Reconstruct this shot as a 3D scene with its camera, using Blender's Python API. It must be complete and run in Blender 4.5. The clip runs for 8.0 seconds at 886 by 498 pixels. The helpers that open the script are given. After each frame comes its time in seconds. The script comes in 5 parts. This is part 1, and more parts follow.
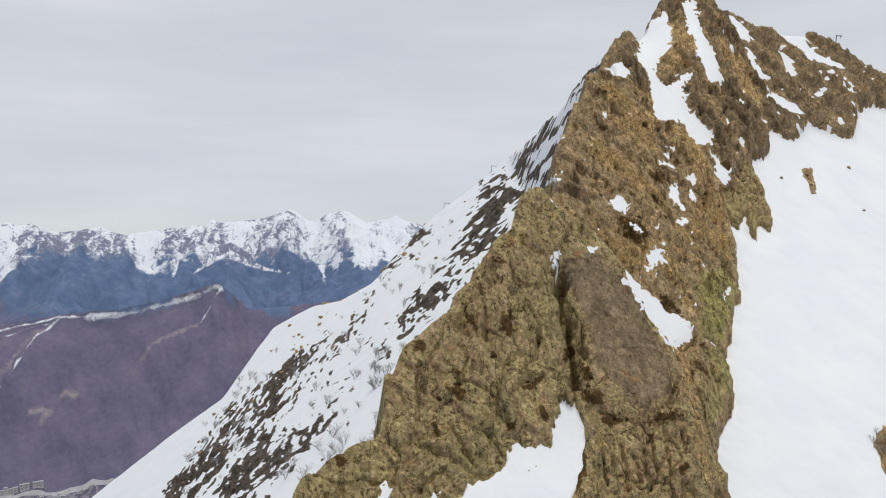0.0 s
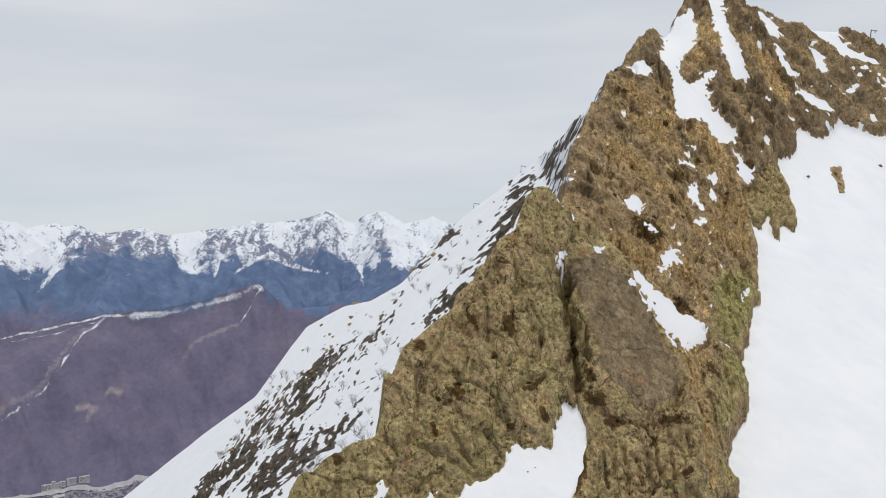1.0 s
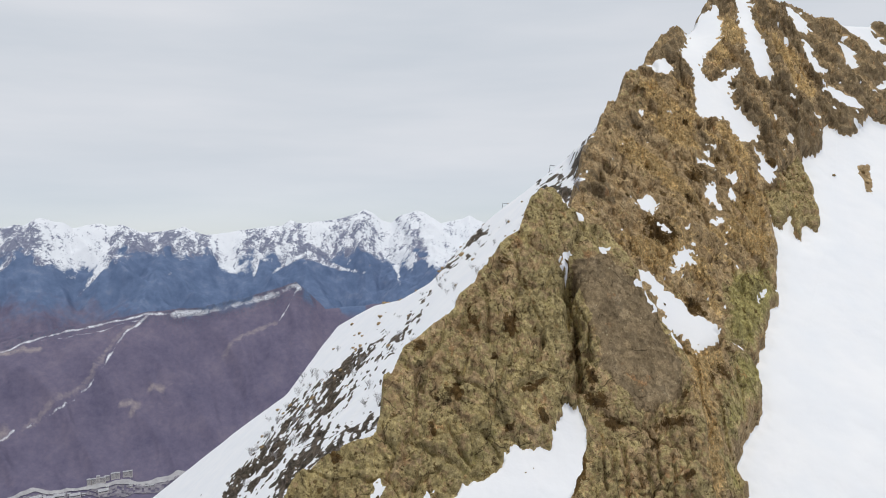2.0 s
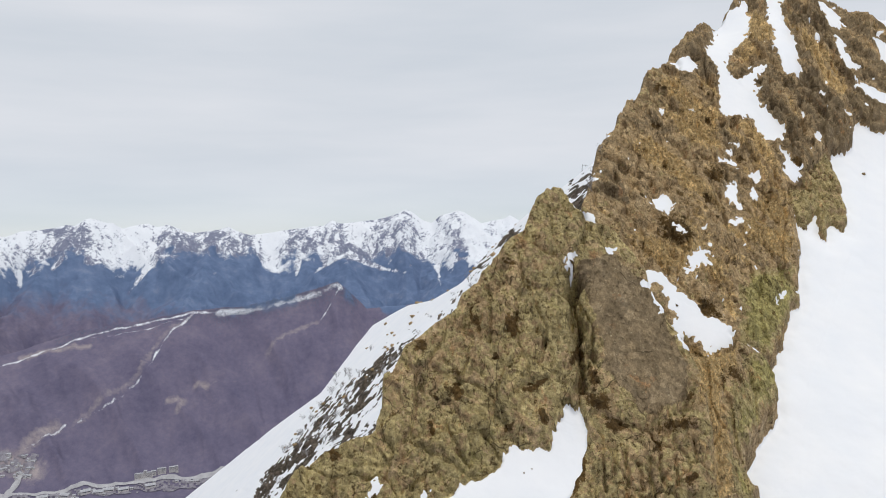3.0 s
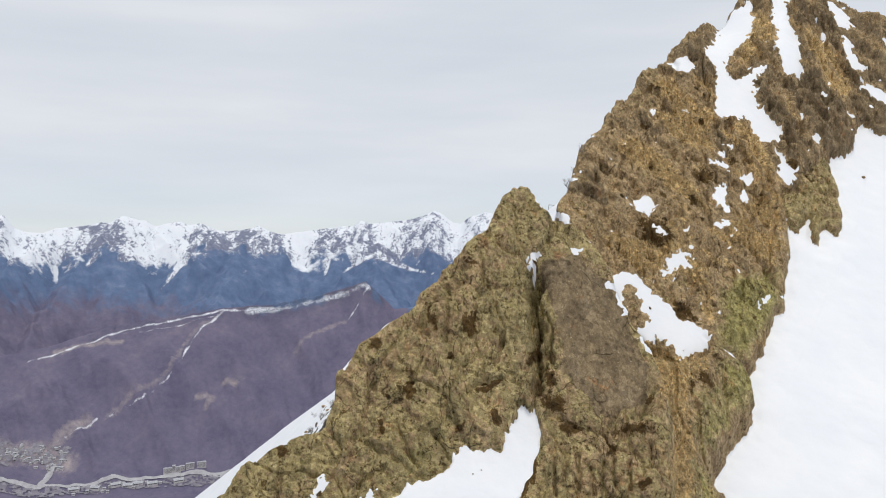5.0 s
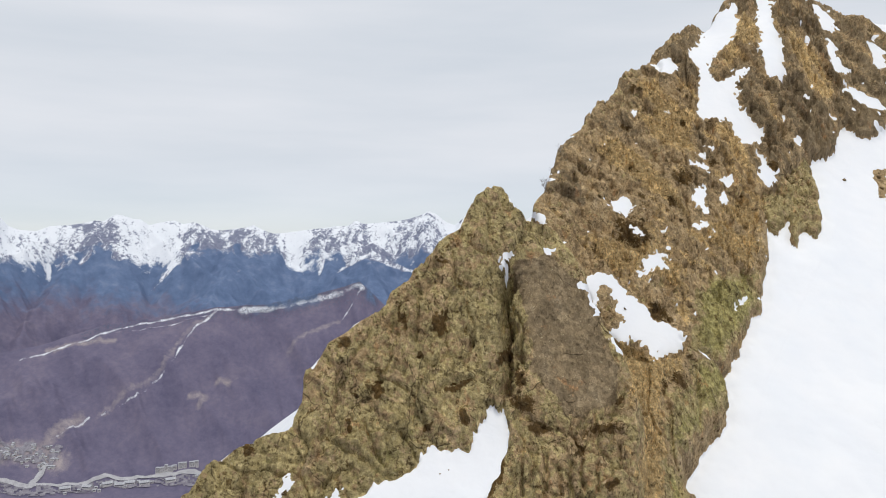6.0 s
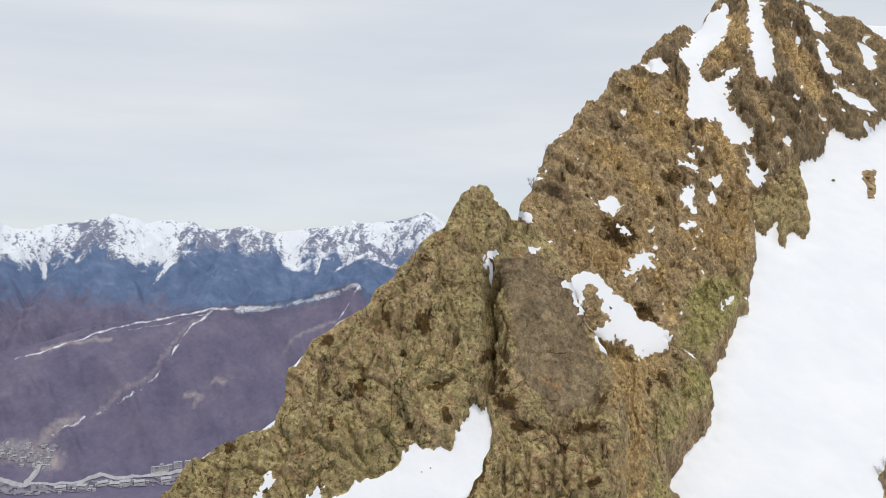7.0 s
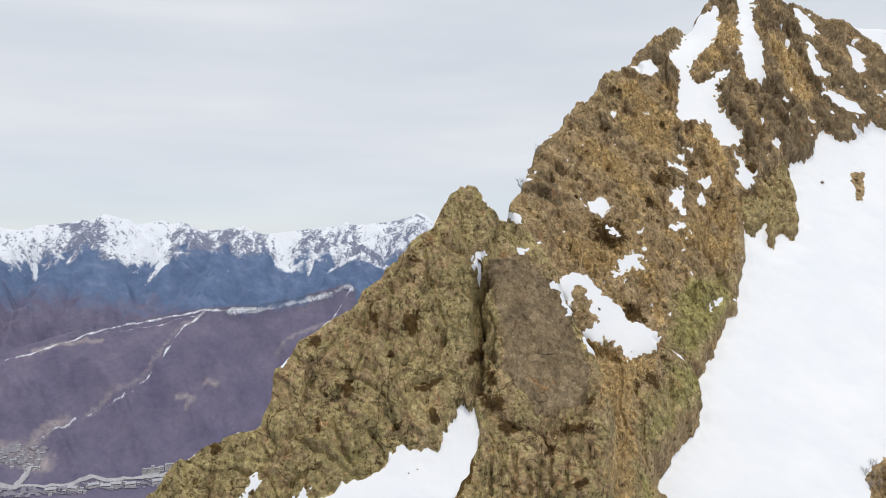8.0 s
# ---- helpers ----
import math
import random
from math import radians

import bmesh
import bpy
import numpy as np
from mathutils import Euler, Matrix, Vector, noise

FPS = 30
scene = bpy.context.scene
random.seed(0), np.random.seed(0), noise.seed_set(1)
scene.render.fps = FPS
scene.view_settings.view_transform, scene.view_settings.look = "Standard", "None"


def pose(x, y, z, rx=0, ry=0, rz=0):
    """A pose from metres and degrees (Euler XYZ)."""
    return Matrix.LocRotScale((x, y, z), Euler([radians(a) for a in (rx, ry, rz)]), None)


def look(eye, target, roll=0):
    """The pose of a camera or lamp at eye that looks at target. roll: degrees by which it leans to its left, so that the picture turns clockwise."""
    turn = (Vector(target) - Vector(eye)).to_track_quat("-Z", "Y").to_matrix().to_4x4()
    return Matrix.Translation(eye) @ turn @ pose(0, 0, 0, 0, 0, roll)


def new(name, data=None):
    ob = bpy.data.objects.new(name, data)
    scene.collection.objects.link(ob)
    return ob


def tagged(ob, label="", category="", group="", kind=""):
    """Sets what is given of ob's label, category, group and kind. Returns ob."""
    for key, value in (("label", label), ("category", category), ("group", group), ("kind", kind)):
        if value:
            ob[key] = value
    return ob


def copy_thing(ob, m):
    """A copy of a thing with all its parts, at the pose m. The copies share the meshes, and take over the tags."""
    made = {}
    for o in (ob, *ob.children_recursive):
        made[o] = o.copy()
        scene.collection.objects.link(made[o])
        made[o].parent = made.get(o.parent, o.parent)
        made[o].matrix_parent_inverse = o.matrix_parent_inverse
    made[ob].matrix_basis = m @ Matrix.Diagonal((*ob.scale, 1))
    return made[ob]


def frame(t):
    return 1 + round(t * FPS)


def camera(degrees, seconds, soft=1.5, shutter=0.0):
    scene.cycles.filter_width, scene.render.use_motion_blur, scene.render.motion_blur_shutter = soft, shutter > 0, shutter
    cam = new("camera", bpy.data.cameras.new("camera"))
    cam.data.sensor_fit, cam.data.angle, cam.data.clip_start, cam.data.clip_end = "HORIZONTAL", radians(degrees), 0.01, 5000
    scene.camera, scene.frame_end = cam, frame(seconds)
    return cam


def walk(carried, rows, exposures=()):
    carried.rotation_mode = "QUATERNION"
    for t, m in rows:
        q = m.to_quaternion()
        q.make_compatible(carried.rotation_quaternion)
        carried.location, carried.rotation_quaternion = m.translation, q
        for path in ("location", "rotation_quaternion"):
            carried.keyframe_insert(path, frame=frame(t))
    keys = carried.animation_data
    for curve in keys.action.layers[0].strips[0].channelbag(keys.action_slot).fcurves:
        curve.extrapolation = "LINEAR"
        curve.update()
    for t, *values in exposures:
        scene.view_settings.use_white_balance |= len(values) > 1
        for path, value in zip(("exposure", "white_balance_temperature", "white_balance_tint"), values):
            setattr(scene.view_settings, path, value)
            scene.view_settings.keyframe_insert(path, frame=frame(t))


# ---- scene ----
import collections

cam = camera(60.0, 8.0, soft=1.0)
PATH = [
    (0, (3.731, -1.054, 1.051), (3.711, 0.946, 1.029), -0.9),
    (0.5, (5.122, -1.027, 1.006), (5.052, 0.972, 0.986), -0.9),
    (1, (6.679, -0.945, 0.963), (6.56, 1.051, 0.944), -0.9),
    (1.5, (8.078, -1.041, 1.015), (7.912, 0.952, 0.996), -0.9),
    (3, (12.781, -0.889, 0.99), (12.46, 1.085, 0.973), -0.9),
    (3.5, (14.253, -0.763, 0.917), (13.879, 1.202, 0.901), -0.8),
    (4, (15.808, -0.366, 0.781), (15.403, 1.592, 0.766), -0.6),
    (4.5, (17.183, 0.059, 0.735), (16.779, 2.018, 0.721), -0.4),
    (6, (20.28, 1.058, 0.572), (19.897, 3.021, 0.561), 0.2),
    (6.5, (20.854, 1.139, 0.514), (20.471, 3.102, 0.502), 0.3),
    (7, (21.319, 1.262, 0.441), (20.944, 3.226, 0.43), 0.4),
    (7.5, (21.547, 1.376, 0.378), (21.182, 3.343, 0.37), 0.5),
    (8, (21.69, 1.457, 0.38), (21.333, 3.425, 0.373), 0.5),
]
walk(cam, [(t, look(eye, target, roll)) for t, eye, target, roll in PATH],
     exposures=[(0.0, -0.10), (2.0, -0.04), (4.0, 0.03), (8.0, 0.07)])

# ---------------------------------------------------------------- world, sun, exposure
SUN_HEIGHT, SUN_TURN = 66.0, 150.0      # degrees above the horizon, degrees clockwise from +y

world = bpy.data.worlds.new("overcast_sky")
scene.world = world
world.use_nodes = True
wn, wl = world.node_tree.nodes, world.node_tree.links
wn.clear()
w_out = wn.new("ShaderNodeOutputWorld")
w_bg = wn.new("ShaderNodeBackground")
w_sky = wn.new("ShaderNodeTexSky")
w_sky.sky_type, w_sky.sun_disc = "NISHITA", False
w_sky.sun_elevation, w_sky.sun_rotation = radians(SUN_HEIGHT), radians(SUN_TURN)
w_sky.altitude = 2200
w_gain = wn.new("ShaderNodeVectorMath")
w_gain.operation = "SCALE"
w_gain.inputs["Scale"].default_value = 0.1
wl.new(w_sky.outputs["Color"], w_gain.inputs[0])
w_co = wn.new("ShaderNodeTexCoord")
w_map = wn.new("ShaderNodeMapping")
w_map.inputs["Scale"].default_value = (1.3, 1.3, 9.0)      # cloud sheets lie flat
w_map.inputs["Rotation"].default_value = (radians(-2.5), radians(2), 0)
wl.new(w_co.outputs["Generated"], w_map.inputs["Vector"])
w_noise = wn.new("ShaderNodeTexNoise")
w_noise.inputs["Scale"].default_value = 1.7
w_noise.inputs["Detail"].default_value = 5
w_noise.inputs["Roughness"].default_value = 0.5
wl.new(w_map.outputs["Vector"], w_noise.inputs["Vector"])
w_ramp = wn.new("ShaderNodeValToRGB")
w_ramp.color_ramp.elements[0].position, w_ramp.color_ramp.elements[0].color = 0.3, (0.63, 0.675, 0.735, 1)
w_ramp.color_ramp.elements[1].position, w_ramp.color_ramp.elements[1].color = 0.7, (0.755, 0.775, 0.82, 1)
wl.new(w_noise.outputs["Fac"], w_ramp.inputs["Fac"])
w_sep = wn.new("ShaderNodeSeparateXYZ")
wl.new(w_co.outputs["Generated"], w_sep.inputs["Vector"])
w_cover = wn.new("ShaderNodeMapRange")                       # the cloud sheet thins towards the horizon
w_cover.interpolation_type = "SMOOTHSTEP"
w_cover.inputs["From Min"].default_value, w_cover.inputs["From Max"].default_value = -0.02, 0.14
w_cover.inputs["To Min"].default_value, w_cover.inputs["To Max"].default_value = 0.72, 0.96
wl.new(w_sep.outputs["Z"], w_cover.inputs["Value"])
w_mix = wn.new("ShaderNodeMix")
w_mix.data_type = "RGBA"
wl.new(w_cover.outputs["Result"], w_mix.inputs["Factor"])
wl.new(w_gain.outputs["Vector"], w_mix.inputs["A"])
wl.new(w_ramp.outputs["Color"], w_mix.inputs["B"])
wl.new(w_mix.outputs["Result"], w_bg.inputs["Color"])
w_bg.inputs["Strength"].default_value = 1.0
wl.new(w_bg.outputs["Background"], w_out.inputs["Surface"])

sun = new("sun", bpy.data.lights.new("sun", "SUN"))
sun.data.energy, sun.data.angle, sun.data.color = 1.5, radians(10), (1.0, 0.95, 0.87)
sun_from = Vector((math.sin(radians(SUN_TURN)) * math.cos(radians(SUN_HEIGHT)),
                   math.cos(radians(SUN_TURN)) * math.cos(radians(SUN_HEIGHT)), math.sin(radians(SUN_HEIGHT))))
sun.matrix_world = look(sun_from * 400, (0, 0, 0))


# ---------------------------------------------------------------- materials
class Nodes:
    """Small builder for one node material."""

    def __init__(self, name):
        self.mat = bpy.data.materials.new(name)
        self.mat.use_nodes = True
        self.t = self.mat.node_tree
        self.t.nodes.clear()
        self.out = self.t.nodes.new("ShaderNodeOutputMaterial")
        self.bsdf = self.t.nodes.new("ShaderNodeBsdfPrincipled")
        self.t.links.new(self.bsdf.outputs["BSDF"], self.out.inputs["Surface"])
        self.co = self.t.nodes.new("ShaderNodeTexCoord").outputs["Object"]

    def put(self, socket, value):
        if isinstance(value, bpy.types.NodeSocket):
            self.t.links.new(value, socket)
        else:
            socket.default_value = value

    def scaled(self, sx, sy, sz, rot=(0, 0, 0)):
        n = self.t.nodes.new("ShaderNodeMapping")
        n.inputs["Scale"].default_value, n.inputs["Rotation"].default_value = (sx, sy, sz), [radians(a) for a in rot]
        self.t.links.new(self.co, n.inputs["Vector"])
        return n.outputs["Vector"]

    def noise(self, scale, detail=6, rough=0.6, vec=None, distort=0.0):
        n = self.t.nodes.new("ShaderNodeTexNoise")
        n.inputs["Scale"].default_value, n.inputs["Detail"].default_value = scale, detail
        n.inputs["Roughness"].default_value, n.inputs["Distortion"].default_value = rough, distort
        self.t.links.new(vec or self.co, n.inputs["Vector"])
        return n.outputs["Fac"]

    def cells(self, scale, feature="DISTANCE_TO_EDGE", vec=None, out="Distance"):
        n = self.t.nodes.new("ShaderNodeTexVoronoi")
        n.feature = feature
        n.inputs["Scale"].default_value = scale
        self.t.links.new(vec or self.co, n.inputs["Vector"])
        return n.outputs[out]

    def torn(self, scale, amount, stretch=(1, 1, 1)):
        """The coordinates, pushed about by noise."""
        n = self.t.nodes.new("ShaderNodeTexNoise")
        n.inputs["Scale"].default_value, n.inputs["Detail"].default_value = scale, 4
        self.t.links.new(self.co, n.inputs["Vector"])
        m = self.t.nodes.new("ShaderNodeVectorMath")
        m.operation = "MULTIPLY_ADD"
        self.t.links.new(n.outputs["Color"], m.inputs[0])
        m.inputs[1].default_value = (amount,) * 3
        self.t.links.new(self.scaled(*stretch), m.inputs[2])
        return m.outputs["Vector"]

    def ramp(self, fac, *stops):
        n = self.t.nodes.new("ShaderNodeValToRGB")
        while len(n.color_ramp.elements) < len(stops):
            n.color_ramp.elements.new(0.5)
        for e, (p, c) in zip(n.color_ramp.elements, stops):
            e.position, e.color = p, (*c, 1) if len(c) == 3 else c
        self.put(n.inputs["Fac"], fac)
        return n.outputs["Color"]

    def grade(self, fac, lo, hi, to_lo=0.0, to_hi=1.0):
        n = self.t.nodes.new("ShaderNodeMapRange")
        self.put(n.inputs["Value"], fac)
        for k, v in (("From Min", lo), ("From Max", hi), ("To Min", to_lo), ("To Max", to_hi)):
            n.inputs[k].default_value = v
        return n.outputs["Result"]

    def mix(self, fac, a, b, how="MIX"):
        n = self.t.nodes.new("ShaderNodeMix")
        n.data_type, n.blend_type = "RGBA", how
        self.put(n.inputs["Factor"], fac)
        for k, v in (("A", a), ("B", b)):
            self.put(n.inputs[k], (*v, 1) if isinstance(v, tuple) and len(v) == 3 else v)
        return n.outputs["Result"]

    def math(self, op, a, b=0.0):
        n = self.t.nodes.new("ShaderNodeMath")
        n.operation = op
        self.put(n.inputs[0], a)
        self.put(n.inputs[1], b)
        return n.outputs["Value"]

    def attribute(self, name):
        n = self.t.nodes.new("ShaderNodeAttribute")
        n.attribute_name = name
        s = self.t.nodes.new("ShaderNodeSeparateColor")
        self.t.links.new(n.outputs["Color"], s.inputs["Color"])
        self.alpha = n.outputs["Alpha"]
        return s.outputs["Red"], s.outputs["Green"], s.outputs["Blue"]

    def bump(self, height, strength, distance):
        n = self.t.nodes.new("ShaderNodeBump")
        n.inputs["Strength"].default_value, n.inputs["Distance"].default_value = strength, distance
        self.put(n.inputs["Height"], height)
        self.t.links.new(n.outputs["Normal"], self.bsdf.inputs["Normal"])

    def done(self, colour, rough=0.9, spec=0.2):
        self.put(self.bsdf.inputs["Base Color"], (*colour, 1) if isinstance(colour, tuple) else colour)
        self.put(self.bsdf.inputs["Roughness"], rough)
        self.bsdf.inputs["Specular IOR Level"].default_value = spec
        return self.mat


def rock_material():
    n = Nodes("lichen_rock")
    grass, lichen, grey = n.attribute("zone")
    tall = n.scaled(1.0, 1.0, 0.5, (0, 12, 0))
    base = n.ramp(n.noise(0.7, 10, 0.70, tall), (0.30, (0.30, 0.215, 0.125)), (0.46, (0.40, 0.30, 0.185)), (0.58, (0.47, 0.365, 0.235)), (0.72, (0.57, 0.465, 0.33)))
    lich = n.ramp(n.noise(2.2, 9, 0.72), (0.30, (0.31, 0.255, 0.12)), (0.48, (0.415, 0.355, 0.195)), (0.62, (0.485, 0.42, 0.245)), (0.75, (0.57, 0.51, 0.34)))
    dull = n.ramp(n.noise(0.55, 11, 0.72, n.scaled(1.0, 1.0, 0.4, (0, 25, 0))), (0.30, (0.180, 0.138, 0.088)), (0.47, (0.252, 0.197, 0.130)), (0.60, (0.31, 0.248, 0.170)), (0.74, (0.40, 0.335, 0.245)))
    turf = n.ramp(n.noise(3.4, 9, 0.76), (0.32, (0.36, 0.250, 0.120)), (0.43, (0.54, 0.395, 0.205)), (0.57, (0.67, 0.505, 0.28)), (0.70, (0.77, 0.620, 0.38)))
    # lichen lies in blotches with hard edges
    blotch = n.math("ADD", n.noise(1.0, 10, 0.74), n.math("MULTIPLY", n.math("SUBTRACT", lichen, 0.5), 0.30))
    col = n.mix(n.grade(blotch, 0.485, 0.515), base, lich)
    fray = n.math("SUBTRACT", n.noise(1.6, 10, 0.74), 0.5)
    bright = n.ramp(n.noise(1.7, 10, 0.74), (0.32, (0.205, 0.180, 0.080)), (0.48, (0.36, 0.330, 0.145)), (0.62, (0.45, 0.420, 0.21)), (0.75, (0.56, 0.53, 0.33)))
    col = n.mix(n.grade(n.math("ADD", lichen, fray), 0.80, 0.92), col, bright)
    col = n.mix(n.grade(n.math("ADD", grey, fray), 0.46, 0.56), col, dull)
    col = n.mix(n.grade(n.math("ADD", grass, fray), 0.46, 0.53), col, turf)
    rust = n.grade(n.noise(0.6, 9, 0.72, tall), 0.60, 0.65)
    col = n.mix(n.math("MULTIPLY", rust, 0.6), col, (0.44, 0.25, 0.13))
    pale = n.math("MULTIPLY", n.grade(n.cells(3.2, "F1", n.torn(4.0, 0.5)), 0.16, 0.24, 1.0, 0.0), n.grade(n.noise(0.8, 4, 0.6), 0.50, 0.58))
    col = n.mix(n.math("MULTIPLY", pale, 0.5), col, (0.66, 0.60, 0.44))
    moss = n.grade(n.noise(0.9, 10, 0.75), 0.590, 0.612)
    col = n.mix(n.math("MULTIPLY", moss, n.math("SUBTRACT", 0.85, n.math("MULTIPLY", grey, 0.8))), col, (0.125, 0.080, 0.030))
    # heath brown, also laid over the pinnacle's painted shade patches
    brush = n.ramp(n.noise(4.0, 8, 0.75), (0.35, (0.072, 0.045, 0.018)), (0.55, (0.130, 0.083, 0.034)), (0.70, (0.20, 0.135, 0.06)))
    col = n.mix(n.grade(n.math("ADD", n.alpha, n.math("MULTIPLY", n.math("SUBTRACT", n.noise(2.0, 9, 0.75), 0.5), 1.6)), 0.66, 0.74), col, brush)
    for size, width, show in ((0.40, 0.016, 0.8), (1.1, 0.020, 0.65)):      # dark fissure lines in the colour, broken off here and there
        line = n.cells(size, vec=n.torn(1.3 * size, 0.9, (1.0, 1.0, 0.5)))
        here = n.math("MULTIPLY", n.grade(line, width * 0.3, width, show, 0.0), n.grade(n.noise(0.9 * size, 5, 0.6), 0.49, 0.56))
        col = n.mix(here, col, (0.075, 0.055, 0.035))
    # pits are tinted dark brown and sunk a little in the bump
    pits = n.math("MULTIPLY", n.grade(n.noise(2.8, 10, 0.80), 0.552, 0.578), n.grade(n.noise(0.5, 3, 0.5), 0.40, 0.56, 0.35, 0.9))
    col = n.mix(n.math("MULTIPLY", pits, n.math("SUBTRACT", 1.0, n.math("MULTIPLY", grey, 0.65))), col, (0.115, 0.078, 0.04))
    for size, lo, hi in ((0.7, 0.86, 1.14), (2.1, 0.80, 1.18), (5.5, 0.88, 1.10)):      # blocks of a different weathering
        tone = n.cells(size, "F1", n.torn(1.6 * size, 0.35 / size, (1.0, 1.0, 0.6)), "Color")
        col = n.mix(1.0, col, n.ramp(tone, (0.15, (lo, lo * 0.99, lo * 0.97)), (0.85, (hi, hi * 0.99, hi * 0.96))), "MULTIPLY")
    grain = n.noise(9.0, 6, 0.70)
    col = n.mix(n.grade(grain, 0.44, 0.56), n.mix(1.0, col, (0.87, 0.86, 0.85), "MULTIPLY"), n.mix(1.0, col, (1.14, 1.135, 1.12), "MULTIPLY"))
    clod = n.noise(3.1, 9, 0.78)
    broken = n.mix(n.grade(clod, 0.40, 0.58), n.mix(1.0, col, (0.78, 0.755, 0.72), "MULTIPLY"), n.mix(1.0, col, (1.16, 1.155, 1.14), "MULTIPLY"))
    col = n.mix(n.grade(grey, 0.6, 0.85, 1.0, 0.25), col, broken)
    col = n.mix(1.0, col, (0.97, 0.965, 0.94), "MULTIPLY")
    chips = n.math("ADD", n.math("MULTIPLY", n.cells(1.3, "F1", n.torn(1.8, 0.5, (1.0, 1.0, 0.7))), 0.55), n.math("MULTIPLY", n.cells(4.2, "F1", n.torn(4.0, 0.25)), 0.22))
    stony = n.math("ADD", n.math("MULTIPLY", n.noise(2.2, 12, 0.78), 0.6), n.math("MULTIPLY", chips, n.grade(grey, 0.6, 0.85, 1.0, 0.3)))
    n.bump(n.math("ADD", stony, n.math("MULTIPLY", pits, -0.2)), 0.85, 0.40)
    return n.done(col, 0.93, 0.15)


def snow_material():
    n = Nodes("wind_packed_snow")
    col = n.ramp(n.noise(0.16, 6, 0.55), (0.3, (0.80, 0.825, 0.86)), (0.7, (0.86, 0.87, 0.885)))
    col = n.mix(n.grade(n.noise(5.0, 8, 0.8), 0.70, 0.80), col, (0.62, 0.60, 0.56))
    n.bump(n.noise(0.9, 7, 0.6), 0.25, 0.15)
    return n.done(col, 0.75, 0.25)


def land_material():
    """The far country: bare beech woods, dark conifers above them, snow and rock on the heights. Blue distance haze is
    mixed into these base colours.
    """
    n = Nodes("hazy_woods_and_heights")
    crags, conifer, snow = n.attribute("zone")
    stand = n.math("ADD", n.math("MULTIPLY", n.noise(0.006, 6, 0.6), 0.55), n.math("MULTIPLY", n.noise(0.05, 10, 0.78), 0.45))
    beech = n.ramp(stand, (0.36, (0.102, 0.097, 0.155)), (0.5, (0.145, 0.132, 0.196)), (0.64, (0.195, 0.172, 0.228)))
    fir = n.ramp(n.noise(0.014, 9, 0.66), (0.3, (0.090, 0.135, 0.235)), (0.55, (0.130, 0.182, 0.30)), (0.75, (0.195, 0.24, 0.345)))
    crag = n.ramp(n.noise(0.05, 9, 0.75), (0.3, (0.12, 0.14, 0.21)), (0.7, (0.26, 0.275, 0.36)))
    fray = n.math("SUBTRACT", n.noise(0.016, 10, 0.75), 0.5)
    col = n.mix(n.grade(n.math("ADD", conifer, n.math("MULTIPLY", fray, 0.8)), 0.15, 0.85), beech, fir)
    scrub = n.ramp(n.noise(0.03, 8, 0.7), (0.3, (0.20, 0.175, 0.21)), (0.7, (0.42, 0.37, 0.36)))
    cleared = n.math("SUBTRACT", 1.0, n.alpha)
    col = n.mix(n.grade(n.math("ADD", cleared, n.math("MULTIPLY", n.math("SUBTRACT", n.noise(0.045, 8, 0.7), 0.5), 1.3)), 0.35, 0.9), col, scrub)
    white = n.grade(n.math("ADD", snow, n.math("MULTIPLY", fray, 1.2)), 0.40, 0.60)
    stone = n.grade(n.math("ADD", crags, n.math("MULTIPLY", n.math("SUBTRACT", n.noise(0.07, 10, 0.80), 0.5), 2.1)), 0.44, 0.62)
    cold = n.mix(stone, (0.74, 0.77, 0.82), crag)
    col = n.mix(white, col, cold)
    n.bump(n.noise(0.08, 8, 0.75), 0.4, 4.0)
    return n.done(col, 0.95, 0.05)


def earth_material():
    n = Nodes("wet_earth_and_heath")
    col = n.ramp(n.noise(0.8, 10, 0.75), (0.34, (0.030, 0.027, 0.022)), (0.46, (0.085, 0.068, 0.052)), (0.54, (0.155, 0.122, 0.094)), (0.68, (0.25, 0.205, 0.16)))
    heath = n.grade(n.noise(0.33, 9, 0.75), 0.49, 0.53)
    col = n.mix(n.math("MULTIPLY", heath, 0.6), col, (0.032, 0.030, 0.020))
    n.bump(n.noise(2.0, 10, 0.75), 0.9, 0.4)
    return n.done(col, 0.9, 0.2)


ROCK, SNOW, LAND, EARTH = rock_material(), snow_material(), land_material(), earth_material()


# ---------------------------------------------------------------- noise on arrays
def hashed(ix, iy, seed):
    h = ix.astype(np.int64) * 374761393 + iy.astype(np.int64) * 668265263 + seed * 974634777
    h = (h ^ (h >> 13)) * 1274126177 & 0x7FFFFFFF
    h = (h ^ (h >> 16)) * 668265261 & 0x7FFFFFFF
    return (h & 0xFFFFF) / float(0xFFFFF)


def value_noise(x, y, seed):
    """Smooth noise, about -1 to 1."""
    ix, iy = np.floor(x), np.floor(y)
    fx, fy = x - ix, y - iy
    fx, fy = fx * fx * fx * (fx * (fx * 6 - 15) + 10), fy * fy * fy * (fy * (fy * 6 - 15) + 10)
    a, b = hashed(ix, iy, seed), hashed(ix + 1, iy, seed)
    c, d = hashed(ix, iy + 1, seed), hashed(ix + 1, iy + 1, seed)
    return ((a + (b - a) * fx) * (1 - fy) + (c + (d - c) * fx) * fy) * 2 - 1


def fbm(x, y, octaves, seed, gain=0.5):
    total, amp, norm = 0.0, 1.0, 0.0
    for k in range(octaves):
        c, s = math.cos(0.6 * k), math.sin(0.6 * k)
        total = total + amp * value_noise((x * c - y * s) * 2.03 ** k + 17.3 * k, (x * s + y * c) * 2.03 ** k - 9.1 * k, seed + k)
        norm, amp = norm + amp, amp * gain
    return total / norm


